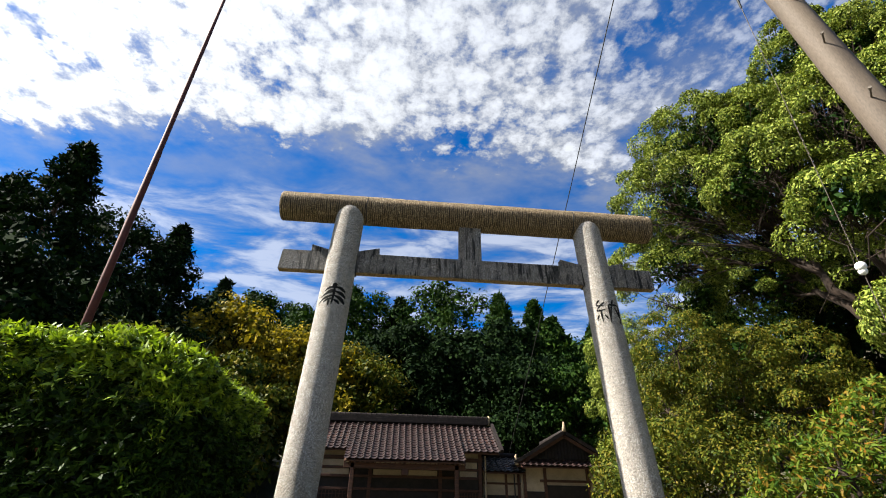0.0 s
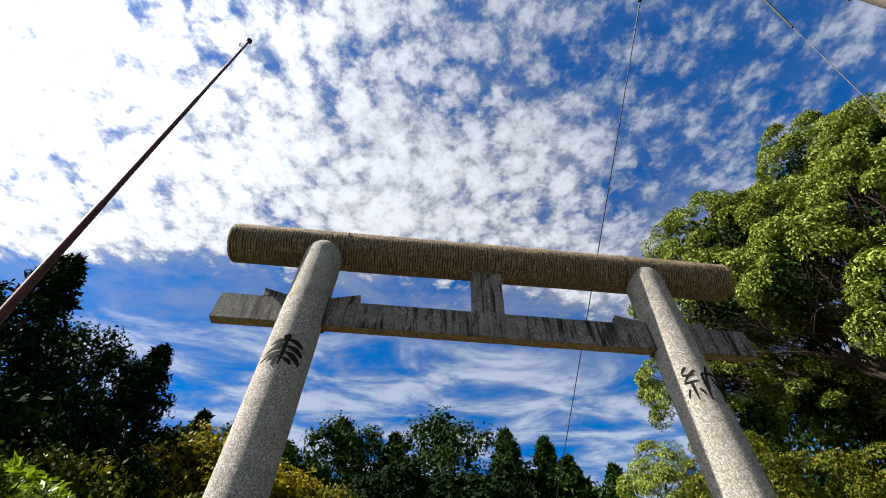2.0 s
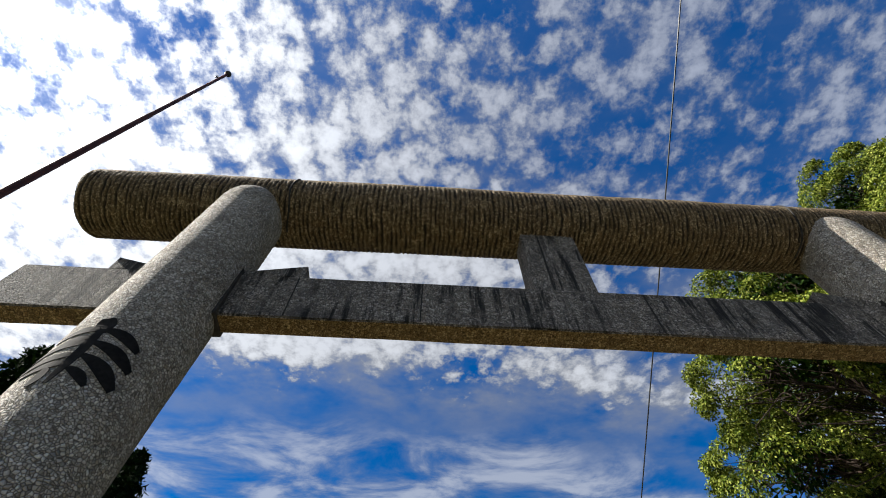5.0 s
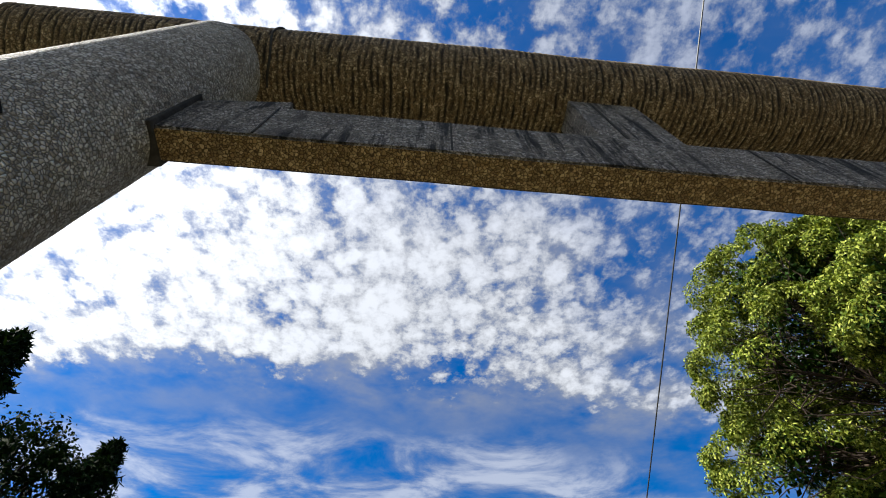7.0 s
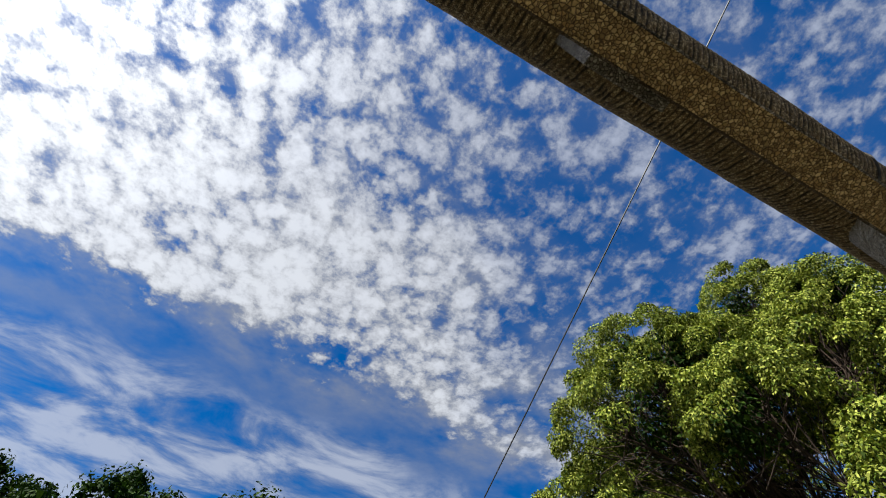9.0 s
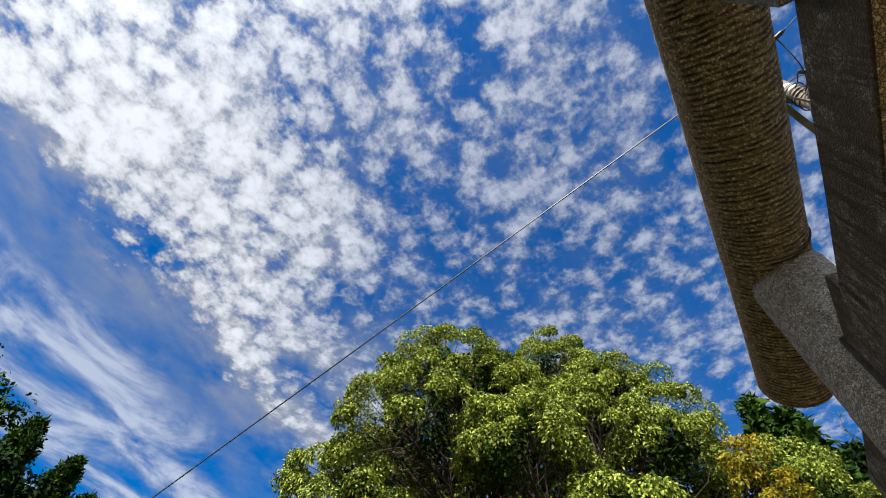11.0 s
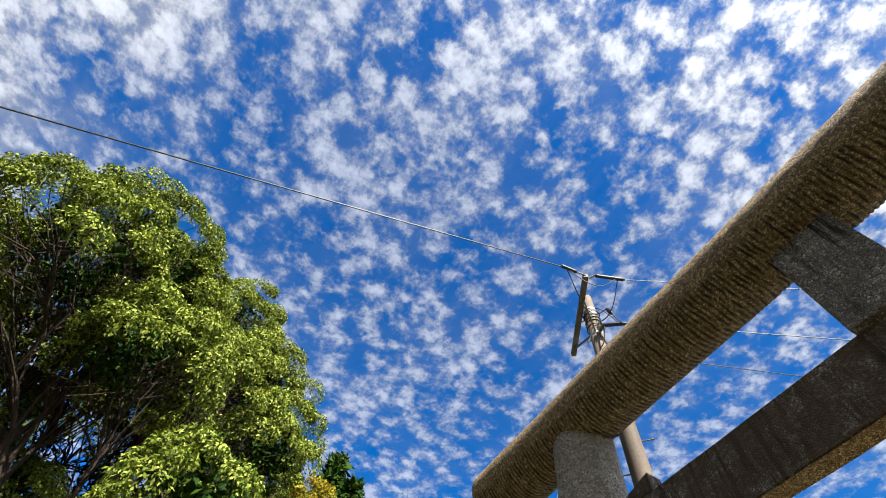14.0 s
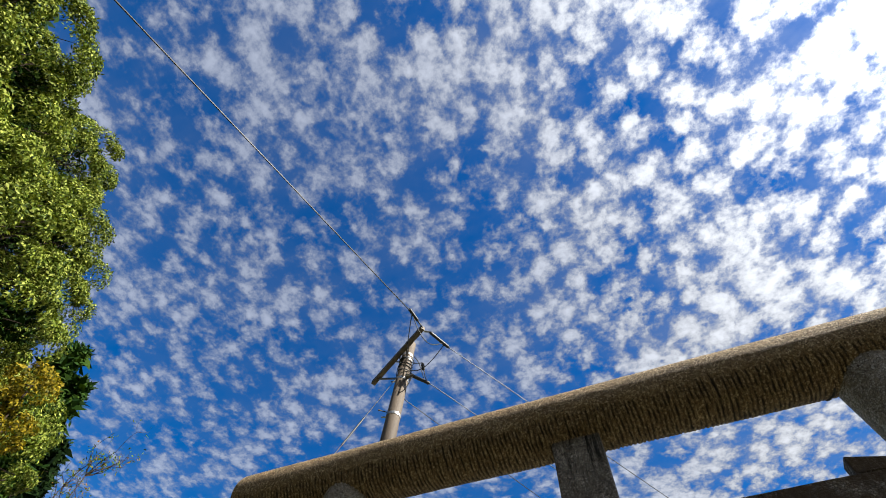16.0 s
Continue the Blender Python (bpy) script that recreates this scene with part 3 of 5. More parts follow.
def build_pole():
    base = pole_at(-0.05)
    up = thing("utility_pole", base.x, base.y, base.z, "brownish concrete utility pole with a steel crossarm and insulators", "utility pole")
    def loc(v):
        return Vector(v) - base
    zs = [-0.3, 2, 4, 6, 8, POLE_TOP]
    part("shaft", a_tube([loc(pole_at(z)) for z in zs], [0.146 + 0.0066 * (6 - z) for z in zs], 32), M_POLE, up, "tapered concrete shaft", smooth=True)
    # crossarm with two braces
    a, b = Vector((2.63, -2.06, 10.4)), Vector((4.23, -3.01, 10.4))
    part("crossarm", beam(loc(a), loc(b), 0.09, 0.09), M_ARM, up, "weathered square steel crossarm")
    part("brace", beam(loc(b.lerp(a, 0.08)), loc(pole_at(9.75) + Vector((0.07, 0.10, 0))), 0.03, 0.03), M_ARM, up)
    part("brace", beam(loc(a.lerp(b, 0.25)), loc(pole_at(9.75) + Vector((-0.07, 0.10, 0))), 0.03, 0.03), M_ARM, up)
    # bands
    for z in (10.42, 10.3, 9.75, 8.9, 8.02, 7.9):
        r = 0.146 + 0.0066 * (6 - z) + 0.006
        part("band", a_tube([loc(pole_at(z - 0.025)), loc(pole_at(z + 0.025))], [r, r], 28), M_STEEL, up)
        p = pole_at(z)
        part("bolt", a_tube([loc(p + Vector((r - 0.01, 0.03, 0))), loc(p + Vector((r + 0.08, 0.06, 0)))], [0.014, 0.014], 8), M_STEEL, up)
    # climbing bolts on alternate sides
    for i, z in enumerate(np.arange(2.2, 9.2, 0.45)):
        r = 0.146 + 0.0066 * (6 - z)
        s = 1 if i % 2 else -1
        o = pole_at(z)
        d = Vector((0.75 * s, 0.66 * s, 0))
        bm = a_tube([loc(o + d * (r - 0.02)), loc(o + d * (r + 0.13)), loc(o + d * (r + 0.145)), loc(o + d * (r + 0.165))], [0.009, 0.009, 0.017, 0.016], 8)
        part("climbing_bolt", bm, M_ARM, up)
    # line hardware at the arm's end and on the shaft
    tip = Vector((2.73, -1.73, 10.5))
    part("dead_end_clamp", a_tube([loc(a), loc(a.lerp(tip, 0.5)), loc(tip)], [0.016, 0.016, 0.012], 8), M_RUBBER, up)
    string_insulator(up, loc(a.lerp(tip, 0.45)), loc(tip + Vector((0.01, 0.12, 0.0))), M_RUBBER)
    for s, e in ((Vector((2.55, -2.2, 10.4)), Vector((2.33, -2.71, 10.4))), (Vector((3.05, -2.60, 9.75)), Vector((2.77, -2.88, 9.70)))):
        string_insulator(up, loc(s), loc(e), M_RUBBER)
        part("connector", a_tube([loc(s + Vector((0.1, 0.05, 0))), loc(s)], [0.02, 0.02], 8), M_STEEL, up)
    bracket = pole_at(9.78)
    part("bracket", beam(loc(bracket), loc((3.02, -2.60, 9.75)), 0.05, 0.05), M_ARM, up)
    # slack jumper leads
    def jumper(p, q, sag, r=0.009):
        p, q = Vector(p), Vector(q)
        pts = [p.lerp(q, f) + Vector((0, 0, -sag * math.sin(math.pi * f))) for f in np.linspace(0, 1, 12)]
        part("jumper", a_tube([loc(v) for v in pts], [r] * 12, 6), M_RUBBER, up)
    jumper(tip, (2.4, -2.55, 10.4), 0.42)
    jumper(tip, pole_at(10.3), 0.38)
    jumper((2.4, -2.6, 10.4), pole_at(10.1), 0.35)
    jumper((2.85, -2.8, 9.72), pole_at(10.5), -0.22)
    jumper((3.0, -2.6, 9.75), pole_at(9.4) + Vector((0, 0.1, 0)), 0.2)
    # leads wound round the head of the shaft
    for z0, turns, out in ((10.02, 2.2, 0.02), (10.22, 1.6, 0.03), (9.86, 1.3, 0.025)):
        pts = []
        for i in range(40):
            f = i / 39
            z = z0 + 0.13 * f + 0.02 * math.sin(9 * f)
            r = 0.146 + 0.0066 * (6 - z) + out + 0.012 * math.sin(14 * f)
            pts.append(loc(pole_at(z) + Vector((math.cos(6.283 * turns * f + z0), math.sin(6.283 * turns * f + z0), 0)) * r))
        part("wound_lead", a_tube(pts, [0.010] * 40, 6), M_RUBBER, up)
    # fuse holder hanging on a lead
    part("fuse_holder", a_tube([loc((2.86, -2.62, 10.06)), loc((2.85, -2.63, 10.03)), loc((2.83, -2.65, 9.90)), loc((2.82, -2.66, 9.87))], [0.014, 0.034, 0.034, 0.014], 10), M_RUBBER, up, "black fuse holder", smooth=True)
    jumper((2.86, -2.62, 10.06), pole_at(10.35), 0.06)
    jumper((2.82, -2.66, 9.87), (2.80, -2.86, 9.71), 0.05)
    # lamp
    lp = Vector((3.23, -2.89, 8.05))
    part("lamp_bracket", a_tube([loc(pole_at(7.95)), loc(lp)], [0.02, 0.018], 8), M_STEEL, up)
    bm = a_box(-0.052, 0.052, -0.045, 0.045, 0, 0.90, bevel=0.02)
    bmesh.ops.transform(bm, matrix=Matrix.Translation(loc(lp)) @ Vector((-0.6, -0.28, 0.64)).to_track_quat("Z", "Y").to_matrix().to_4x4(), verts=bm.verts)
    part("lamp_housing", bm, M_DARK, up, "dark tubular lamp housing")


def build_wire(name, p, q, sag, r, label, n=40):
    p, q = Vector(p), Vector(q)
    ob = thing(name, p.x, p.y, p.z, label, "cable")
    pts = [(p.lerp(q, f) - Vector((0, 0, sag * 4 * f * (1 - f)))) - p for f in np.linspace(0, 1, n)]
    part("conductor", a_tube(pts, [r] * n, 6), M_RUBBER, ob)
    return ob


def build_guy():
    p, q = Vector((3.237, -2.634, 10.1)), Vector((5.337, -0.537, GROUND))
    ob = thing("guy_wire", q.x, q.y, q.z, "steel guy wire with black sleeve and white insulator", "cable")
    at = lambda f: q.lerp(p, f) - q
    part("strand", a_tube([at(0), at(1)], [0.005, 0.005], 6), M_ARM, ob)
    part("sleeve", a_tube([at(0.745), at(0.82)], [0.016, 0.016], 8), M_RUBBER, ob, "black rubber sleeve")
    for f0, f1 in ((0.44, 0.55), (0.33, 0.38), (0.235, 0.28)):
        k = 60
        turns = [at(f0 + (f1 - f0) * i / k) + Vector((math.cos(i * 1.1), math.sin(i * 1.1), 0)) * 0.007 for i in range(k)]
        part("grip", a_tube(turns, [0.004] * k, 5), M_ARM, ob, "twisted steel grip")
    part("ground_sleeve", a_tube([at(0), at(0.20)], [0.025, 0.025], 8), M_POLE, ob, "grey guard tube")
    bm = bmesh.new()
    for c, r in ((at(0.307), 0.062), (at(0.300), 0.05)):
        bmesh.ops.create_uvsphere(bm, u_segments=14, v_segments=10, radius=r, matrix=Matrix.Translation(c))
    part("insulator", bm, M_PORCELAIN, ob, "white porcelain ball insulator", smooth=True)


build_pole()
build_wire("power_line", (2.73, -1.70, 10.5), (4.16, 16.3, 4.12), 0.03, 0.011, "thin black power line running over the gate to the hall")
build_wire("power_line", (2.33, -2.71, 10.4), (-14.45, -27.58, 5.9), 0.05, 0.008, "thin black power line leaving the pole's crossarm")
build_wire("power_line", (2.77, -2.88, 9.70), (-14.0, -27.75, 5.2), 0.05, 0.008, "thin black power line leaving the pole's bracket")
build_wire("power_line", tuple(pole_at(9.4)), (-7.93, -30.5, 10.9), 0.05, 0.008, "thin black service line leaving the pole")
build_guy()


# ---- plants ----
def unit(n, rng):
    v = rng.normal(size=(n, 3))
    return v / np.linalg.norm(v, axis=1)[:, None]


def leaf_mesh(name, pts, out, length, wide, droop, mat, rng, parent, label="", spread=0.9, face=0.9, along=None):
    """One mesh of many small diamond-shaped, slightly folded leaves."""
    n = len(pts)
    nrm = out * face + unit(n, rng)
    nrm /= np.linalg.norm(nrm, axis=1)[:, None] + 1e-9
    d = (out * 0.35 if along is None else along) + unit(n, rng) * spread + np.array([0, 0, -droop])
    d -= nrm * (d * nrm).sum(1)[:, None]
    d /= np.linalg.norm(d, axis=1)[:, None] + 1e-9
    s = np.cross(d, nrm)
    L = (length * (0.65 + 0.7 * rng.random(n)))[:, None]
    W = (wide * (0.65 + 0.7 * rng.random(n)))[:, None]
    v = np.empty((n, 4, 3))
    v[:, 0] = pts
    v[:, 1] = pts + d * L * 0.45 + s * W * 0.5 + nrm * W * 0.18
    v[:, 2] = pts + d * L
    v[:, 3] = pts + d * L * 0.45 - s * W * 0.5 + nrm * W * 0.18
    me = bpy.data.meshes.new(name)
    me.vertices.add(n * 4), me.loops.add(n * 4), me.polygons.add(n)
    me.vertices.foreach_set("co", v.astype(np.float32).ravel())
    me.loops.foreach_set("vertex_index", np.arange(n * 4, dtype=np.int32))
    me.polygons.foreach_set("loop_start", np.arange(0, n * 4, 4, dtype=np.int32))
    me.materials.append(mat)
    me.update(calc_edges=True)
    ob = new(name, me)
    ob.parent = parent
    return tagged(ob, label)


def clump_points(centres, radii, per, rng, flat=0.8, shell=0.55):
    """Leaves gathered in rounded clumps: mostly on their outer, upper shell."""
    pts, out = [], []
    for c, r in zip(centres, radii):
        u = unit(per, rng)
        u[:, 2] = np.where(u[:, 2] < -0.35, -u[:, 2], u[:, 2])
        k = shell + (1 - shell) * rng.random(per) ** 0.6
        p = np.array(c) + u * (r * k)[:, None] * np.array([1, 1, flat])
        pts.append(p), out.append(u)
    return np.concatenate(pts), np.concatenate(out)


def sprays(centres, axes, radii, per, rng, flat=0.8):
    """Leaf sprays: domes of hanging leaves, open at the back, that bulge along their axes."""
    c, a, r = np.array(centres), np.array(axes), np.array(radii)
    u = unit(len(c) * per, rng).reshape(len(c), per, 3)
    dot = (u * a[:, None]).sum(2, keepdims=True)
    u = np.where(dot < -0.05, u - 2 * dot * a[:, None], u)
    k = 0.62 + 0.38 * rng.random((len(c), per, 1)) ** 0.5
    p = c[:, None] + u * r[:, None, None] * k * np.array([1, 1, flat])
    return p.reshape(-1, 3), u.reshape(-1, 3)


def crown_sprays(lobes, dens, size, rng, floor=-0.42, gaps=0.06):
    """Spray centres spread evenly over the outside of a crown of overlapping lobes."""
    cs, ax, rs = [], [], []
    big = np.array([c for c, r in lobes])
    rad = np.array([r for c, r in lobes])
    for i, (c, r) in enumerate(lobes):
        k = int(dens * r * r) + 5
        turn = rng.random() * 6.28
        for j in range(k):
            z = 1 - 2 * (j + 0.5) / k
            if z < floor or rng.random() < gaps:
                continue
            b = turn + j * 2.39996
            m = math.sqrt(1 - z * z)
            w = np.array([m * math.cos(b), m * math.sin(b), z]) + rng.normal(size=3) * 0.12
            w /= np.linalg.norm(w)
            s = size[0] + size[1] * rng.random()
            q = np.array(c) + w * max(0.2, r - s * 0.35) * (0.84 + 0.22 * rng.random())
            deep = rad - np.linalg.norm(big - q, axis=1)
            deep[i] = 0
            if deep.max() > 0.75:
                continue
            a = w * 0.75 + np.array([0, 0, 0.55])
            cs.append(q), ax.append(a / np.linalg.norm(a)), rs.append(s)
    return cs, ax, rs


def limb(bm, p, q, r0, r1, rng, wob=0.06, n=7, sag=0.0):
    p, q = np.array(p, float), np.array(q, float)
    ln = np.linalg.norm(q - p)
    pts = []
    for i in range(n):
        f = i / (n - 1)
        w = rng.normal(size=3) * wob * ln * math.sin(math.pi * f) * 0.5
        pts.append(p + (q - p) * f + w + np.array([0, 0, sag * math.sin(math.pi * f)]))
    tube(bm, pts, [r0 + (r1 - r0) * i / (n - 1) for i in range(n)], 8)
    return pts


def build_big_tree():
    """The spreading evergreen oak beside the gate."""
    rng = np.random.default_rng(21)
    bx, by = 13.2, 5.6
    bz = float(ground_height(np.array(bx), np.array(by)))
    tree = thing("evergreen_oak", bx, by, bz, "large spreading evergreen oak with glossy yellow-green leaf clumps", "tree")
    o = np.array([bx, by, bz])
    # main masses of the crown: place and radii
    lobes = [((13.2, 6.8, 14.7), 2.34), ((13.8, 4.3, 16.8), 1.77), ((10.3, 7.2, 14.4), 2.14), ((12.7, 3.2, 12.4), 2.10), ((14.7, 1.8, 13.8), 2.21),
             ((9.0, 7.7, 11.9), 2.09), ((10.3, 4.7, 10.8), 1.79), ((16.2, -1.4, 11.2), 1.95), ((13.2, 1.6, 11.5), 1.77), ((9.5, 9.8, 10.0), 2.05),
             ((16.0, 4.7, 14.0), 2.56), ((16.5, 1.2, 11.0), 2.16), ((12.5, 8.7, 13.6), 2.37), ((11.2, 10.4, 11.9), 1.87), ((9.6, 2.4, 7.8), 1.30),
             ((17.5, 6.5, 12.0), 2.60), ((14.0, 9.5, 11.0), 2.40), ((12.0, 8.2, 8.6), 1.60), ((13.8, 6.0, 8.2), 1.70), ((10.5, 9.6, 9.0), 1.40),
             ((14.0, 5.1, 14.2), 2.08), ((15.1, 3.3, 14.6), 1.90), ((11.7, 5.9, 12.4), 1.92), ((15.8, 1.0, 11.9), 1.88), ((12.2, 7.2, 15.4), 1.47),
             ((13.6, 2.7, 14.7), 1.6), ((14.2, 3.4, 16.0), 1.4), ((11.1, 5.6, 14.3), 1.3)]
    wood = bmesh.new()
    trunk = [(0, 0, -0.3), (-0.1, -0.1, 1.2), (-0.35, -0.3, 2.8), (-0.5, -0.5, 4.2)]
    tube(wood, trunk, [0.62, 0.5, 0.44, 0.40], 16)
    part("trunk", wood, M_BARK, tree, "thick grey-brown trunk", smooth=True)
    fork = np.array(trunk[-1])
    own = [(np.array(c) - o, r) for c, r in lobes]
    twig = bmesh.new()
    cs, ax, rs = crown_sprays(own, 16.0, (0.30, 0.36), rng, -0.35, 0.12)
    # six main boughs leave the fork; each lobe's limb grows from one of them
    turn = sorted(range(len(own)), key=lambda k: math.atan2(own[k][0][1] - fork[1], own[k][0][0] - fork[0]))
    for g in range(6):
        group = turn[g * len(turn) // 6:(g + 1) * len(turn) // 6]
        aim = fork + (np.mean([own[k][0] for k in group], axis=0) - fork) * 0.55
        wood = bmesh.new()
        stem = limb(wood, fork, aim, 0.17, 0.08, rng, 0.045, 9)
        part("bough", wood, M_BARK, tree, smooth=True)
        for k in group:
            own[k] = (*own[k], stem[5 + int(rng.integers(0, 4))])
    for c, r, start in own:
        wood = bmesh.new()
        pts = limb(wood, start, c, 0.07, 0.018, rng, 0.06, 9)
        part("limb", wood, M_BARK, tree)
        for q in cs:
            if np.linalg.norm(q - c) < r:
                b = pts[rng.integers(2, len(pts))]
                limb(twig, b, q, 0.022, 0.006, rng, 0.12, 5)
    p, u = sprays(cs, ax, rs, 470, rng)
    leaf_mesh("crown", p, u, 0.102, 0.047, 0.75, L_BIG, rng, tree, "dense clumps of drooping glossy leaves", face=1.15, spread=0.8)
    # added leaves deep inside the crown, coloured dark for the shade there
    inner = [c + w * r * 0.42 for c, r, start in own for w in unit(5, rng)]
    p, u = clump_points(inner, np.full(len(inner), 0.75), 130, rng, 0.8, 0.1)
    leaf_mesh("inner_foliage", p, u, 0.22, 0.10, 0.4, L_WOOD, rng, tree, "leaves inside the crown, coloured dark for the shade there")
    # bare inner twigs
    for c, r in lobes[:16]:
        c = np.array(c) - o
        for j in range(5):
            limb(twig, c + rng.normal(size=3) * 0.8 - np.array([0, 0, r * 0.5]), c + rng.normal(size=3) * 0.7 - np.array([0, 0, r * 0.7]), 0.02, 0.006, rng, 0.15, 5)
    tagged(part("twig", twig, M_BARK, tree), "bare grey twigs inside the crown", kind="stuff")


def build_bush_mass(name, base, lobes, length, wide, per, dens, mat, label, category, seed, droop=0.5, crad=(0.32, 0.28)):
    """A leafy plant of several rounded masses on stems that start at its base."""
    rng = np.random.default_rng(seed)
    bz = float(ground_height(np.array(base[0]), np.array(base[1])))
    plant = thing(name, base[0], base[1], bz, label, category)
    o = np.array([base[0], base[1], bz])
    wood = bmesh.new()
    own = [(np.array(c) - o, r) for c, r in lobes]
    cs, ax, rs = crown_sprays(own, dens, crad, rng, -0.75, 0.2)
    for c, r in own:
        limb(wood, (rng.normal() * 0.15, rng.normal() * 0.15, -0.15), c, 0.05 + 0.025 * r, 0.02, rng, 0.1)
        for q in cs[::2]:
            if np.linalg.norm(q - c) < r:
                limb(wood, c, q, 0.014, 0.005, rng, 0.15, 4)
    tagged(part("stem", wood, M_BARK, plant), kind="stuff")
    p, u = sprays(cs, ax, rs, per, rng)
    p[:, 2] = np.maximum(p[:, 2], 0.02)
    leaf_mesh("foliage", p, u, length, wide, droop, mat, rng, plant, face=1.5, spread=0.7)
    return plant


def broadleaf(name, x, y, top, rad, mat, label, seed, leaves=9000, size=0.30):
    """A far woodland tree: trunk, limbs and a lumpy crown."""
    rng = np.random.default_rng(seed)
    bz = float(ground_height(np.array(x), np.array(y)))
    h = top - bz
    t = thing(name, x, y, bz, label, "tree", "wooded hill")
    wood = bmesh.new()
    tube(wood, [(0, 0, -0.5), (0.1, 0, h * 0.3), (-0.1, 0.1, h * 0.6), (0, 0, h * 0.85)], [0.3, 0.24, 0.16, 0.06], 8)
    cs, rs = [], []
    for i in range(26):
        f = i / 25
        z = h * (0.22 + 0.66 * f)
        spread = rad * (math.sin(math.pi * min(0.92, 0.28 + 0.66 * f)) ** 0.7)
        a = i * 2.4 + rng.random()
        k = spread * (0.35 + 0.45 * rng.random())
        c = np.array([math.cos(a) * k, math.sin(a) * k, z])
        if i % 2 == 0:
            limb(wood, (0, 0, z * 0.8), c, 0.07, 0.03, rng)
        for j in range(9):
            q = c + unit(1, rng)[0] * spread * 0.42
            q[2] = min(q[2], h - 0.5)
            cs.append(q), rs.append(rad * (0.16 + 0.12 * rng.random()))
    part("trunk", wood, M_BARK, t)
    p, u = clump_points(cs, rs, max(20, leaves // len(cs)), rng, 0.8, 0.5)
    # old boughs deep in the crown close it to the sky behind
    q, w = clump_points(cs, np.array(rs) * 0.65, 9, rng, 0.8, 0.1)
    length = np.concatenate([np.full(len(p), size), np.full(len(q), size * 1.9)])
    leaf_mesh("crown", np.concatenate([p, q - w * 0.3]), np.concatenate([u, w]), length, length * 0.6, 0.3, mat, rng, t, face=1.5)
    return t


def cedar(name, x, y, top, rad, mat, label, seed, leaves=9000, size=0.34):
    """A tall conifer: tiers of drooping boughs round a straight trunk."""
    rng = np.random.default_rng(seed)
    bz = float(ground_height(np.array(x), np.array(y)))
    h = top - bz
    t = thing(name, x, y, bz, label, "tree", "wooded hill")
    part("trunk", a_tube([(0, 0, -0.5), (0, 0, h * 0.5), (0, 0, h * 0.97)], [0.34, 0.2, 0.03], 8), M_DARKBARK, t)
    cs, rs = [], []
    n = 150
    for i in range(n):
        f = (i / n) ** 0.85
        z = h * (0.16 + 0.84 * f)
        reach = rad * (1 - f) ** 0.75 * (0.55 + 0.55 * rng.random()) + 0.12
        a = i * 2.399 + rng.random() * 0.7
        for k in (0.45, 0.75, 1.0):
            cs.append(np.array([math.cos(a) * reach * k, math.sin(a) * reach * k, z - reach * k * 0.28 + 0.2 * rng.random()]))
            rs.append((0.26 + 0.55 * (1 - f)) * (0.8 + 0.5 * rng.random()))
    p, u = clump_points(cs, rs, max(10, leaves // len(cs)), rng, 0.7, 0.35)
    # old boughs deep in the crown close it to the sky behind
    q, w = clump_points(cs, np.array(rs) * 0.65, 9, rng, 0.8, 0.1)
    length = np.concatenate([np.full(len(p), size), np.full(len(q), size * 1.9)])
    leaf_mesh("crown", np.concatenate([p, q - w * 0.3]), np.concatenate([u, w]), length, length * 0.42, 0.15, mat, rng, t, face=1.4)
    return t


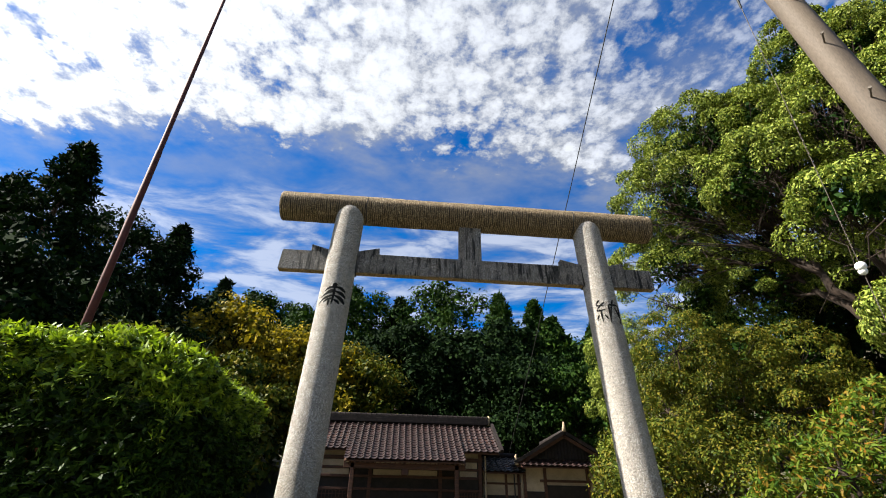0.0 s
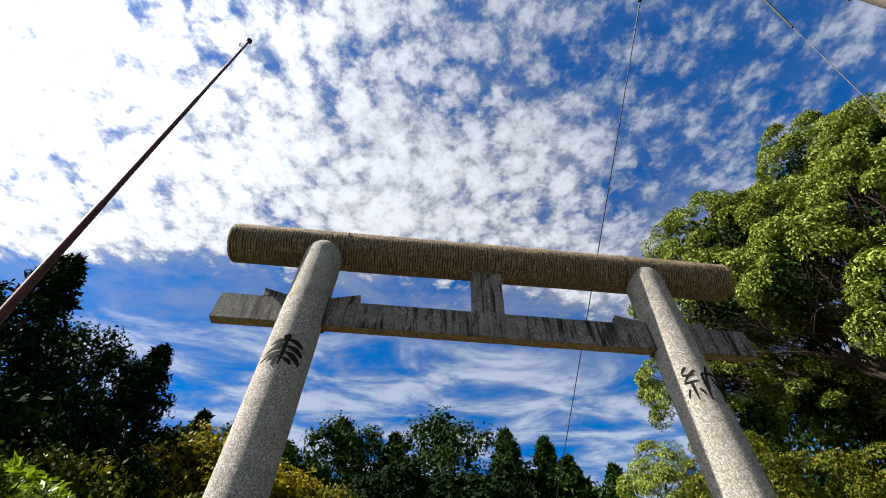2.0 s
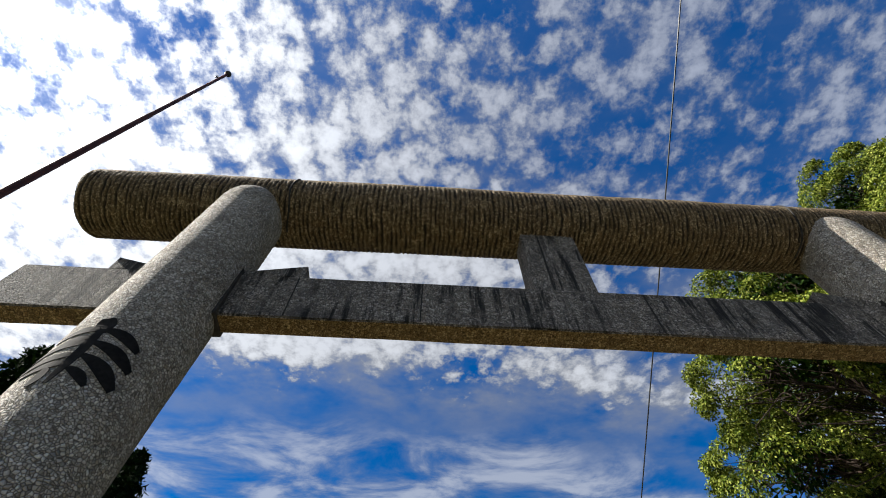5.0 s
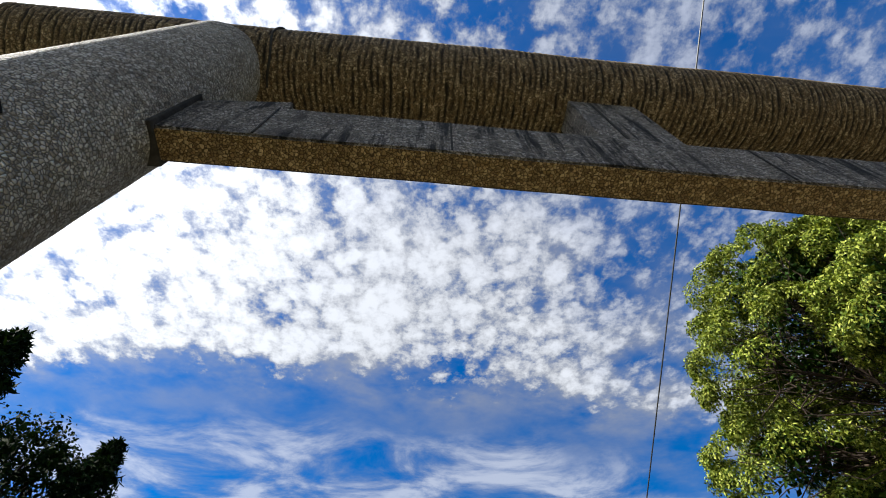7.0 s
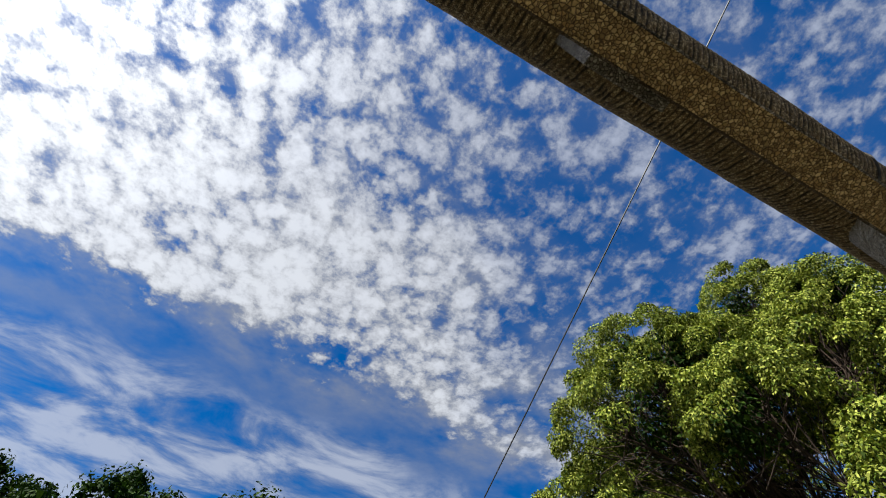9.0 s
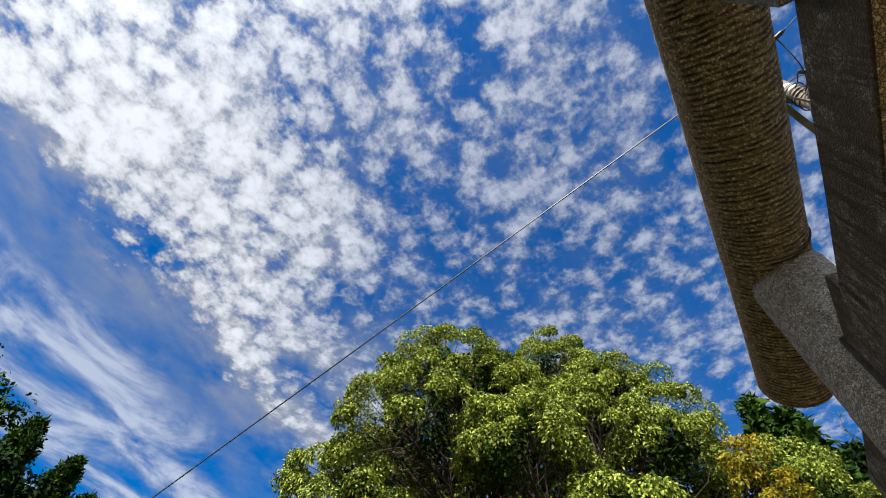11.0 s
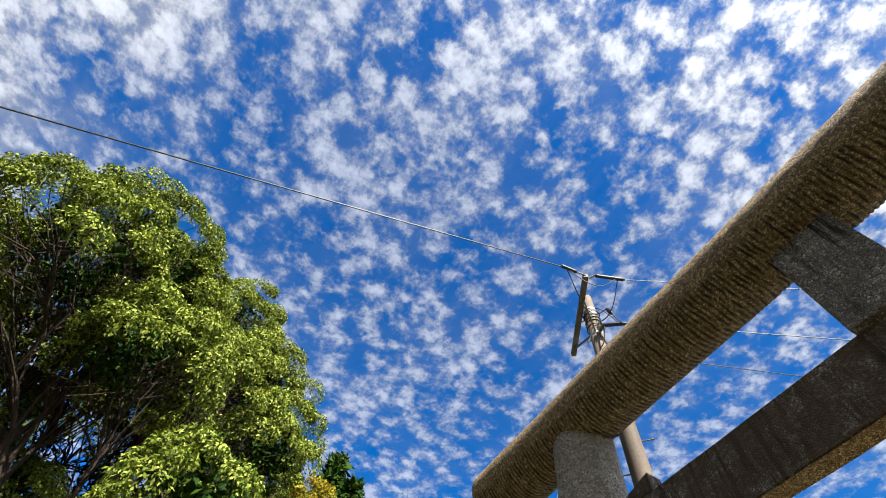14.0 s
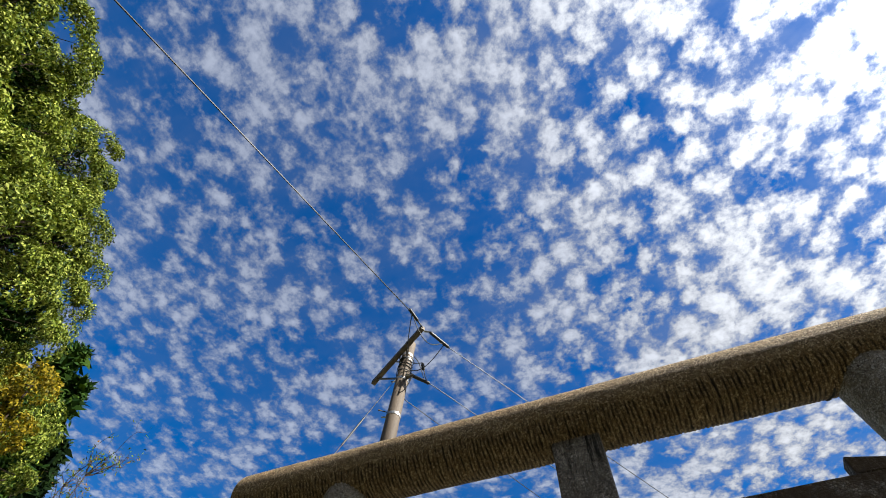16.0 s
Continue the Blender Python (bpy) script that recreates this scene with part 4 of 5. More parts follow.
def build_hedge():
    rng = np.random.default_rng(5)
    x0, x1, y0, y1, top = -7.5, -2.27, -2.55, -0.55, 2.50
    hedge = thing("hedge", (x0 + x1) / 2, (y0 + y1) / 2, 0.9, "clipped green hedge with long pointed leaves beside the steps", "hedge")
    o = np.array([(x0 + x1) / 2, (y0 + y1) / 2, 0.9])
    n = 12500
    f = rng.random((n, 3))
    # shoots end near the outer faces, with a rounded shoulder
    cx = x0 + (x1 - x0) * f[:, 0] ** 0.75
    cy = y0 + (y1 - y0) * f[:, 1]
    cz = 0.4 + (top - 0.5) * f[:, 2]
    which = rng.random(n)
    on_top, on_front, on_end = which < 0.42, (which >= 0.42) & (which < 0.74), which >= 0.74
    depth = 0.22 * rng.random(n) ** 1.5
    cz = np.where(on_top, top - depth, cz)
    cy = np.where(on_front, y0 + depth, cy)
    cx = np.where(on_end, x1 - depth, cx)
    end = np.clip((cx - (x1 - 0.8)) / 0.8, 0, 1)
    front = np.clip(((y0 + 0.5) - cy) / 0.5, 0, 1)
    limit = top - 0.28 * end ** 2 - 0.20 * front ** 2 + 0.05 * np.sin(cx * 3.1) * np.cos(cy * 4.3) + 0.035 * rng.normal(size=n)
    cz = np.minimum(cz, limit)
    # the end tucks in towards the ground
    cx -= np.clip((1.7 - cz) / 1.3, 0, 1) ** 1.5 * 0.28 * end
    axis = np.stack([on_end * 0.8, -0.8 * on_front, np.where(on_top, 1.2, 0.55)], 1) + rng.normal(size=(n, 3)) * 0.35
    axis /= np.linalg.norm(axis, axis=1)[:, None]
    tip = np.stack([cx, cy, cz], 1) - o
    # top shoots take the bright leaf: young growth with the sunlight painted in
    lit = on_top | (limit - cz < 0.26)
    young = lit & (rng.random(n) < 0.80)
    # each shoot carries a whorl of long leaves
    for name, pick, mat, length, label in (("foliage", ~young, L_HEDGE, 0.056, ""), ("lit_young_foliage", young, L_HEDGE_LIT, 0.058, "yellow-green young shoots, coloured brighter as if sunlit")):
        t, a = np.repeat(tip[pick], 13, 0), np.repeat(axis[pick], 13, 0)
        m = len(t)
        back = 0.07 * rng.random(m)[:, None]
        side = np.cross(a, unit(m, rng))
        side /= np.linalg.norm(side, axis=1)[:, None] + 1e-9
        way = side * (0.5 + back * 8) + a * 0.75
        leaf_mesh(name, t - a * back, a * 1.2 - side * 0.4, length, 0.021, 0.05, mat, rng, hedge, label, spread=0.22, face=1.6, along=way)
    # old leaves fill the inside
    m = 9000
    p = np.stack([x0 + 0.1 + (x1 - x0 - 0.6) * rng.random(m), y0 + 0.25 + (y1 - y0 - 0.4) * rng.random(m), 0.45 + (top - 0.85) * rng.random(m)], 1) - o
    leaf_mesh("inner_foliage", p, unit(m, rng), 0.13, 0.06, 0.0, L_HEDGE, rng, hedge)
    wood = bmesh.new()
    for i in range(90):
        b = np.array([x0 + (x1 - x0 - 1.0) * rng.random(), y0 + 0.4 + (y1 - y0 - 0.8) * rng.random(), 0.2]) - o
        limb(wood, b, b + np.array([rng.normal() * 0.15, rng.normal() * 0.12, 1.6 + 0.4 * rng.random()]), 0.02, 0.006, rng, 0.12, 5)
    tagged(part("stem", wood, M_BARK, hedge), kind="stuff")
    # a few long shoots stand out of the top
    for i in range(26):
        b = np.array([x1 - 0.1 - 3.2 * rng.random(), y0 + 1.3 * rng.random(), top - 0.25]) - o
        shoot = bmesh.new()
        limb(shoot, b, b + np.array([rng.normal() * 0.12, rng.normal() * 0.12, 0.22 + 0.22 * rng.random()]), 0.005, 0.002, rng, 0.15, 5)
        part("shoot", shoot, L_HEDGE, hedge)


build_big_tree()
build_hedge()
# lower boughs and shrubs beside the gate
build_bush_mass("weeping_tree", (9.2, 13.0), [((8.4, 12.6, 7.3), 1.4), ((7.9, 12.2, 5.6), 1.2), ((9.2, 12.6, 6.4), 1.6), ((8.2, 12.0, 3.6), 1.3), ((9.6, 12.0, 4.2), 1.6), ((8.5, 12.4, 8.4), 0.9)], 0.10, 0.034, 420, 16, L_BIG, "drooping light-green tree beside the hall", "tree", 31, 1.0)
build_bush_mass("low_tree", (9.4, 8.6), [((7.9, 8.0, 6.2), 1.3), ((8.8, 8.4, 4.8), 1.4), ((7.4, 8.4, 4.4), 1.2), ((9.8, 8.0, 5.6), 1.5), ((10.6, 7.4, 4.2), 1.5), ((8.2, 7.8, 3.0), 1.3), ((11.6, 7.6, 5.6), 1.5), ((12.6, 7.0, 4.0), 1.4)], 0.095, 0.04, 400, 15, L_LOW, "ragged tree with olive and yellowing leaves", "tree", 33, 0.7)
build_bush_mass("oak_sapling", (9.2, 1.6), [((9.6, 1.3, 5.6), 0.95), ((9.0, 1.4, 4.7), 0.95), ((10.2, 1.5, 5.3), 0.95), ((9.4, 0.4, 4.2), 0.9)], 0.095, 0.042, 560, 22, L_BIG, "young evergreen oak with glossy leaves", "tree", 35, 0.7)
build_bush_mass("garden_shrub", (3.9, -0.9), [((3.6, -1.0, 1.75), 0.42), ((4.25, -0.8, 2.1), 0.50), ((3.1, -0.7, 1.5), 0.34), ((4.8, -0.5, 2.3), 0.55), ((3.9, -0.2, 1.8), 0.45)], 0.085, 0.026, 80, 120, L_SHRUB, "leafy shrub with green and reddening leaves", "shrub", 37, 0.1, crad=(0.10, 0.10))
build_bush_mass("dark_undergrowth", (5.6, 5.6), [((4.6, 5.4, 2.2), 0.9), ((5.8, 5.6, 2.6), 1.0), ((6.8, 5.2, 2.4), 1.0), ((5.2, 6.6, 2.6), 1.0)], 0.10, 0.045, 200, 22, L_LOW, "dark undergrowth beneath the trees", "shrub", 39, 0.4)
build_bush_mass("yellowing_tree", (12.7, -1.2), [((12.3, -0.5, 10.75), 0.48), ((12.55, -0.25, 10.2), 0.45), ((12.2, -0.85, 9.7), 0.45), ((12.5, -0.6, 8.9), 0.5)], 0.10, 0.05, 130, 30, L_YELLOW, "slender tree with bright yellow leaves", "tree", 41, crad=(0.16, 0.16))

# half-bare saplings past the oak
def build_bare_sapling(x, y, top, lean, seed):
    """A slender stem with fine upright twigs and a few leaves left on them."""
    rng = np.random.default_rng(seed)
    bz = float(ground_height(np.array(x), np.array(y)))
    plant = thing("sapling", x, y, bz, "slender half-bare sapling with few olive leaves", "tree", "bare saplings")
    h = top - bz
    stem, twigs, ends = bmesh.new(), bmesh.new(), []
    line = limb(stem, (0, 0, -0.2), (lean[0], lean[1], h * 0.93), 0.06, 0.012, rng, 0.05, 12)
    part("trunk", stem, M_BARK, plant, smooth=True)
    for i in range(26):
        s = np.array(line[rng.integers(5, 12)])
        a = rng.random() * 2 * math.pi
        ln = 0.6 + 1.0 * rng.random()
        e = s + np.array([math.cos(a) * 0.55, math.sin(a) * 0.55, 0.75]) * ln
        pts = limb(twigs, s, e, 0.014, 0.004, rng, 0.12, 6)
        for j in range(5):
            q = np.array(pts[rng.integers(2, 6)])
            e2 = q + rng.normal(size=3) * 0.16 + np.array([0, 0, 0.16])
            limb(twigs, q, e2, 0.005, 0.003, rng, 0.1, 3)
            ends.append(e2)
    tagged(part("twig", twigs, M_BARK, plant), "fine bare twigs", kind="stuff")
    ends = np.repeat(np.array(ends), 4, axis=0) + rng.normal(size=(len(ends) * 4, 3)) * 0.06
    leaf_mesh("foliage", ends, unit(len(ends), rng), 0.09, 0.04, 0.4, L_SHRUB, rng, plant)


build_bare_sapling(13.2, -3.6, 11.3, (-0.3, 0.3), 61)
build_bare_sapling(14.3, -4.4, 11.2, (0.2, -0.2), 62)
build_bare_sapling(15.6, -4.2, 12.2, (-0.2, 0.1), 63)
build_bare_sapling(13.4, -8.3, 10.4, (0.2, 0.2), 64)

# the wood behind and to the sides
for i, (kind, x, y, top, rad, mat) in enumerate([
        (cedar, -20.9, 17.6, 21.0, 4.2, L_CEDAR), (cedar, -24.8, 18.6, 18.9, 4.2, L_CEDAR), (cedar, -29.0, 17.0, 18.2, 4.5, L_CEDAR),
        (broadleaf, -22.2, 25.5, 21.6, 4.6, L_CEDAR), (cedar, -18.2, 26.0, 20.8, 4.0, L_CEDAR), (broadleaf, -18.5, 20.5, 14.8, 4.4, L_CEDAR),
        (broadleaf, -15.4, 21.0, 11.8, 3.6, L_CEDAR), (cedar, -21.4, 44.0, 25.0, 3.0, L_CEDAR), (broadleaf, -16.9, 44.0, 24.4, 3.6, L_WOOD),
        (broadleaf, -12.0, 26.5, 15.0, 4.0, L_YELLOW), (broadleaf, -7.2, 27.0, 13.6, 3.6, L_YELLOW), (broadleaf, -10.4, 23.0, 10.2, 3.0, L_LOW),
        (broadleaf, -12.5, 44.0, 22.8, 4.0, L_WOOD), (broadleaf, -5.6, 40.0, 24.0, 4.2, L_WOOD), (broadleaf, -8.8, 36.0, 18.4, 3.8, L_WOOD),
        (broadleaf, 3.4, 39.0, 24.2, 5.4, L_WOOD), (cedar, 9.8, 42.0, 24.2, 3.6, L_WOOD), (cedar, 14.1, 43.0, 24.0, 3.8, L_WOOD),
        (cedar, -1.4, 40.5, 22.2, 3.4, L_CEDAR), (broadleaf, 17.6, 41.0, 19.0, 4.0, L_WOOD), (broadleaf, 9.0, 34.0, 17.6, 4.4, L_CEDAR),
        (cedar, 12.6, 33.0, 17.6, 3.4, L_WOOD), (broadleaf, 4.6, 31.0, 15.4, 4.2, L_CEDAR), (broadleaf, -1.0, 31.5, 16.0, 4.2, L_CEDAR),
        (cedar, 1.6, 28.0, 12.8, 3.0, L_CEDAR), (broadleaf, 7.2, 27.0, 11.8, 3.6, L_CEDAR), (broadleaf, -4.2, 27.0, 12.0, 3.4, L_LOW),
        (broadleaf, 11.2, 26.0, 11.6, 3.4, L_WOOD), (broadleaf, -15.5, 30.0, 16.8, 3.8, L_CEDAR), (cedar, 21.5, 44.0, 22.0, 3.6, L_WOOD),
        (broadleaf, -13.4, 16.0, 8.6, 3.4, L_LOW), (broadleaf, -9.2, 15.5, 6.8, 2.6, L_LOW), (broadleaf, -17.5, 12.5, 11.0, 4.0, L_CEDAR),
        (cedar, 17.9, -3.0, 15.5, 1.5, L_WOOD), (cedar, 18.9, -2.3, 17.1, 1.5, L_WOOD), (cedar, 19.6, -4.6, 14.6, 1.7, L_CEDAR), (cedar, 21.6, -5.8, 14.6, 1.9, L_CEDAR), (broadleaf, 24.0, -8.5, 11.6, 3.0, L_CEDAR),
        (broadleaf, 18.6, 4.4, 11.8, 3.6, L_CEDAR), (broadleaf, 17.2, 8.6, 11.0, 3.6, L_CEDAR),
        (broadleaf, 21.0, 14.0, 15.0, 4.4, L_WOOD), (broadleaf, 17.0, 17.5, 13.0, 4.0, L_WOOD)]):
    name, label = {cedar: ("cedar_tree", "tall dark-green cedar on the wooded hill"), broadleaf: ("woodland_tree", "rounded dark-green woodland tree")}[kind]
    if mat is L_YELLOW:
        label = "rounded woodland tree turning yellow"
    elif mat is L_LOW:
        label = "rounded olive-green tree with browning leaves"
    near = y < 30
    kind(name, x, y, top, rad * (1.2 if kind is broadleaf else 1.25), mat, label, 100 + i, 10500, 0.255 if near else 0.32)


# ---- shrine buildings ----
def tiled_slope(x0, x1, top, foot, mat, parent, pitch=0.27, course=0.24, lift=0.035, label=""):
    """A tiled roof slope: rolls run down it, courses step over one another. top and foot: (y, z)."""
    bm = bmesh.new()
    n = max(2, int(round((x1 - x0) / pitch)))
    ln = math.hypot(foot[0] - top[0], foot[1] - top[1])
    rows = max(2, int(round(ln / course)))
    prof = [(0.0, 0.0), (0.18, -0.012), (0.42, -0.02), (0.62, -0.008), (0.74, 0.03), (0.86, 0.044), (0.97, 0.022)]
    dy, dz = (foot[0] - top[0]) / ln, (foot[1] - top[1]) / ln
    ny, nz = -dz, dy
    if nz < 0:
        ny, nz = -ny, -nz
    last = None
    for r in range(rows + 1):
        for stage in (0, 1):
            if (r == 0 and stage == 0) or (r == rows and stage == 1):
                continue
            s = ln * r / rows
            raised = lift if stage == 0 else 0.0
            line = []
            for i in range(n):
                for u, h in prof:
                    hh = h + raised
                    sag = -0.05 * math.sin(math.pi * s / ln)
                    line.append(bm.verts.new((x0 + (x1 - x0) * (i + u) / n, top[0] + dy * s + ny * (hh + sag), top[1] + dz * s + nz * (hh + sag))))
            if last:
                for k in range(len(line) - 1):
                    bm.faces.new((last[k], last[k + 1], line[k + 1], line[k]))
            last = line
    bmesh.ops.recalc_face_normals(bm, faces=bm.faces)
    return part("roof_tiles", bm, mat, parent, label)


def ridge(parent, x0, x1, y, z, mat, high=0.30):
    for k, (w, h0, h1) in enumerate(((0.34, 0, 0.10), (0.28, 0.10, 0.19), (0.22, 0.19, high - 0.05))):
        part("ridge_course", a_box(x0, x1, y - w / 2, y + w / 2, z + h0, z + h1, bevel=0.01), mat, parent)
    bm = bmesh.new()
    k = int((x1 - x0) / 0.24)
    for i in range(k):
        a = x0 + (x1 - x0) * i / k
        tube(bm, [(a, y, z + high - 0.02), (a + 0.21, y, z + high - 0.02), (a + 0.215, y, z + high - 0.02), (a + 0.24, y, z + high - 0.02)], [0.085, 0.085, 0.10, 0.10], 10)
    part("ridge_cap", bm, mat, parent)


def ridge_end(parent, x, y, z, s):
    bm = bmesh.new()
    tube(bm, [(x, y, z), (x + 0.04 * s, y, z + 0.20), (x + 0.08 * s, y, z + 0.34), (x + 0.02 * s, y, z + 0.42)], [0.09, 0.075, 0.05, 0.02], 10)
    part("ridge_ornament", bm, M_PLASTER, parent, "pale ridge-end ornament", smooth=True)


def lattice(parent, x0, x1, y, z0, z1, nx, nz):
    w = part("window", a_box(x0, x1, y, y + 0.04, z0, z1), M_DARK, parent, "dark lattice window")
    for i in range(nx + 1):
        x = x0 + (x1 - x0) * i / nx
        part("bar", a_box(x - 0.012, x + 0.012, y - 0.03, y - 0.002, z0, z1), M_TIMBER, w)
    for i in range(nz + 1):
        z = z0 + (z1 - z0) * i / nz
        part("bar", a_box(x0, x1, y - 0.045, y - 0.032, z - 0.012, z + 0.012), M_TIMBER, w)


def build_main_hall():
    hall = thing("shrine_hall", -0.5, 16.8, GROUND, "old timber shrine hall with a brown tiled roof", "shrine hall")
    hall.location = (0, 0, 0)
    x0, x1, yw = -4.3, 2.85, 15.9
    yr, zr = 17.3, 5.40
    part("wall", a_box(x0, x1, yw + 0.03, yw + 0.18, GROUND - 0.05, 4.35), M_DARK, hall, "dark boarded wall")
    part("wall", a_box(x0, x0 + 0.15, yw + 0.18, 18.7, GROUND - 0.05, 4.35), M_DARK, hall)
    part("wall", a_box(x1 - 0.15, x1, yw + 0.18, 18.7, GROUND - 0.05, 4.35), M_DARK, hall)
    part("wall", a_box(x0, x1, 18.7, 18.85, GROUND - 0.05, 4.35), M_DARK, hall)
    for px in (-4.2, -2.65, -1.9, 1.05, 1.75, 2.75):
        part("post", a_box(px - 0.07, px + 0.07, yw - 0.06, yw + 0.029, GROUND - 0.05, 4.2, bevel=0.008), M_TIMBER, hall)
    for z, h in ((2.55, 0.09), (3.02, 0.10), (3.34, 0.08), (3.72, 0.14)):
        part("beam", a_box(x0, x1, yw - 0.085, yw - 0.0605, z - h / 2, z + h / 2, bevel=0.006), M_TIMBER, hall)
    for a, b in ((-4.1, -2.75), (-1.8, -0.5), (-0.5, 0.95), (1.85, 2.65)):
        part("plaster_panel", a_box(a + 0.03, b - 0.03, yw - 0.02, yw + 0.028, 3.08, 3.29), M_PLASTER, hall, "off-white plaster panel")
        part("plaster_panel", a_box(a + 0.03, b - 0.03, yw - 0.02, yw + 0.028, 3.40, 3.64), M_PLASTER, hall, "off-white plaster panel")
    part("plaster_panel", a_box(1.82, 2.68, yw - 0.02, yw + 0.028, 3.80, 4.12), M_PLASTER, hall, "off-white plaster panel")
    part("plaster_panel", a_box(-4.1, -2.8, yw - 0.02, yw + 0.028, 3.80, 4.12), M_PLASTER, hall, "off-white plaster panel")
    lattice(hall, -4.05, -2.8, yw - 0.02, 1.7, 2.48, 9, 6)
    lattice(hall, 1.85, 2.65, yw - 0.02, 1.7, 2.48, 7, 6)
    part("door", a_box(-1.8, 0.95, yw - 0.02, yw + 0.028, GROUND, 2.48), M_DARK, hall, "dark boarded doors")
    # roof: two slopes, the porch carries the front slope lower
    tiled_slope(-4.75, -2.9, (yr, zr), (15.25, 3.98), M_TILE, hall)
    tiled_slope(1.95, 3.55, (yr, zr), (15.25, 3.98), M_TILE, hall)
    tiled_slope(-2.9, 1.95, (yr, zr), (14.3, 3.50), M_TILE, hall, label="reddish-brown pantile slope")
    tiled_slope(-4.75, 3.55, (yr, zr), (19.4, 3.98), M_TILE, hall)
    part("roof_deck", beam((-0.6, 15.3, 3.92), (-0.6, yr, zr - 0.10), 8.2, 0.05), M_TIMBER, hall)
    part("roof_deck", beam((-0.6, 19.3, 3.92), (-0.6, yr, zr - 0.10), 8.2, 0.05), M_TIMBER, hall)
    part("porch_deck", beam((-0.475, 14.35, 3.43), (-0.475, 15.35, 3.92), 4.8, 0.05), M_TIMBER, hall)
    for k in range(25):
        x = -2.85 + 4.75 * k / 24
        part("rafter", beam((x, 14.33, 3.38), (x, 15.6, 3.96), 0.055, 0.07), M_TIMBER, hall)
    for px in (-2.55, 1.6):
        part("porch_post", a_box(px - 0.08, px + 0.08, 14.6, 14.76, GROUND - 0.05, 3.42, bevel=0.012), M_TIMBER, hall)
    part("porch_beam", a_box(-2.9, 1.95, 14.6, 14.76, 3.20, 3.40, bevel=0.012), M_TIMBER, hall)
    bm = a_box(-0.62, -0.33, 14.57, 14.79, 2.98, 3.20, bevel=0.05)
    part("beam_ornament", bm, M_TIMBER, hall, "carved timber block")
    part("verge", beam((3.60, 15.2, 4.02), (3.60, yr, zr + 0.08), 0.14, 0.16), M_RIDGE, hall)
    part("verge", beam((-4.80, 15.2, 4.02), (-4.80, yr, zr + 0.08), 0.14, 0.16), M_RIDGE, hall)
    ridge(hall, -4.8, 3.40, yr, zr + 0.02, M_RIDGE, 0.34)
    ridge_end(hall, 3.42, yr, zr + 0.05, 1)
    ridge_end(hall, -4.85, yr, zr + 0.05, -1)


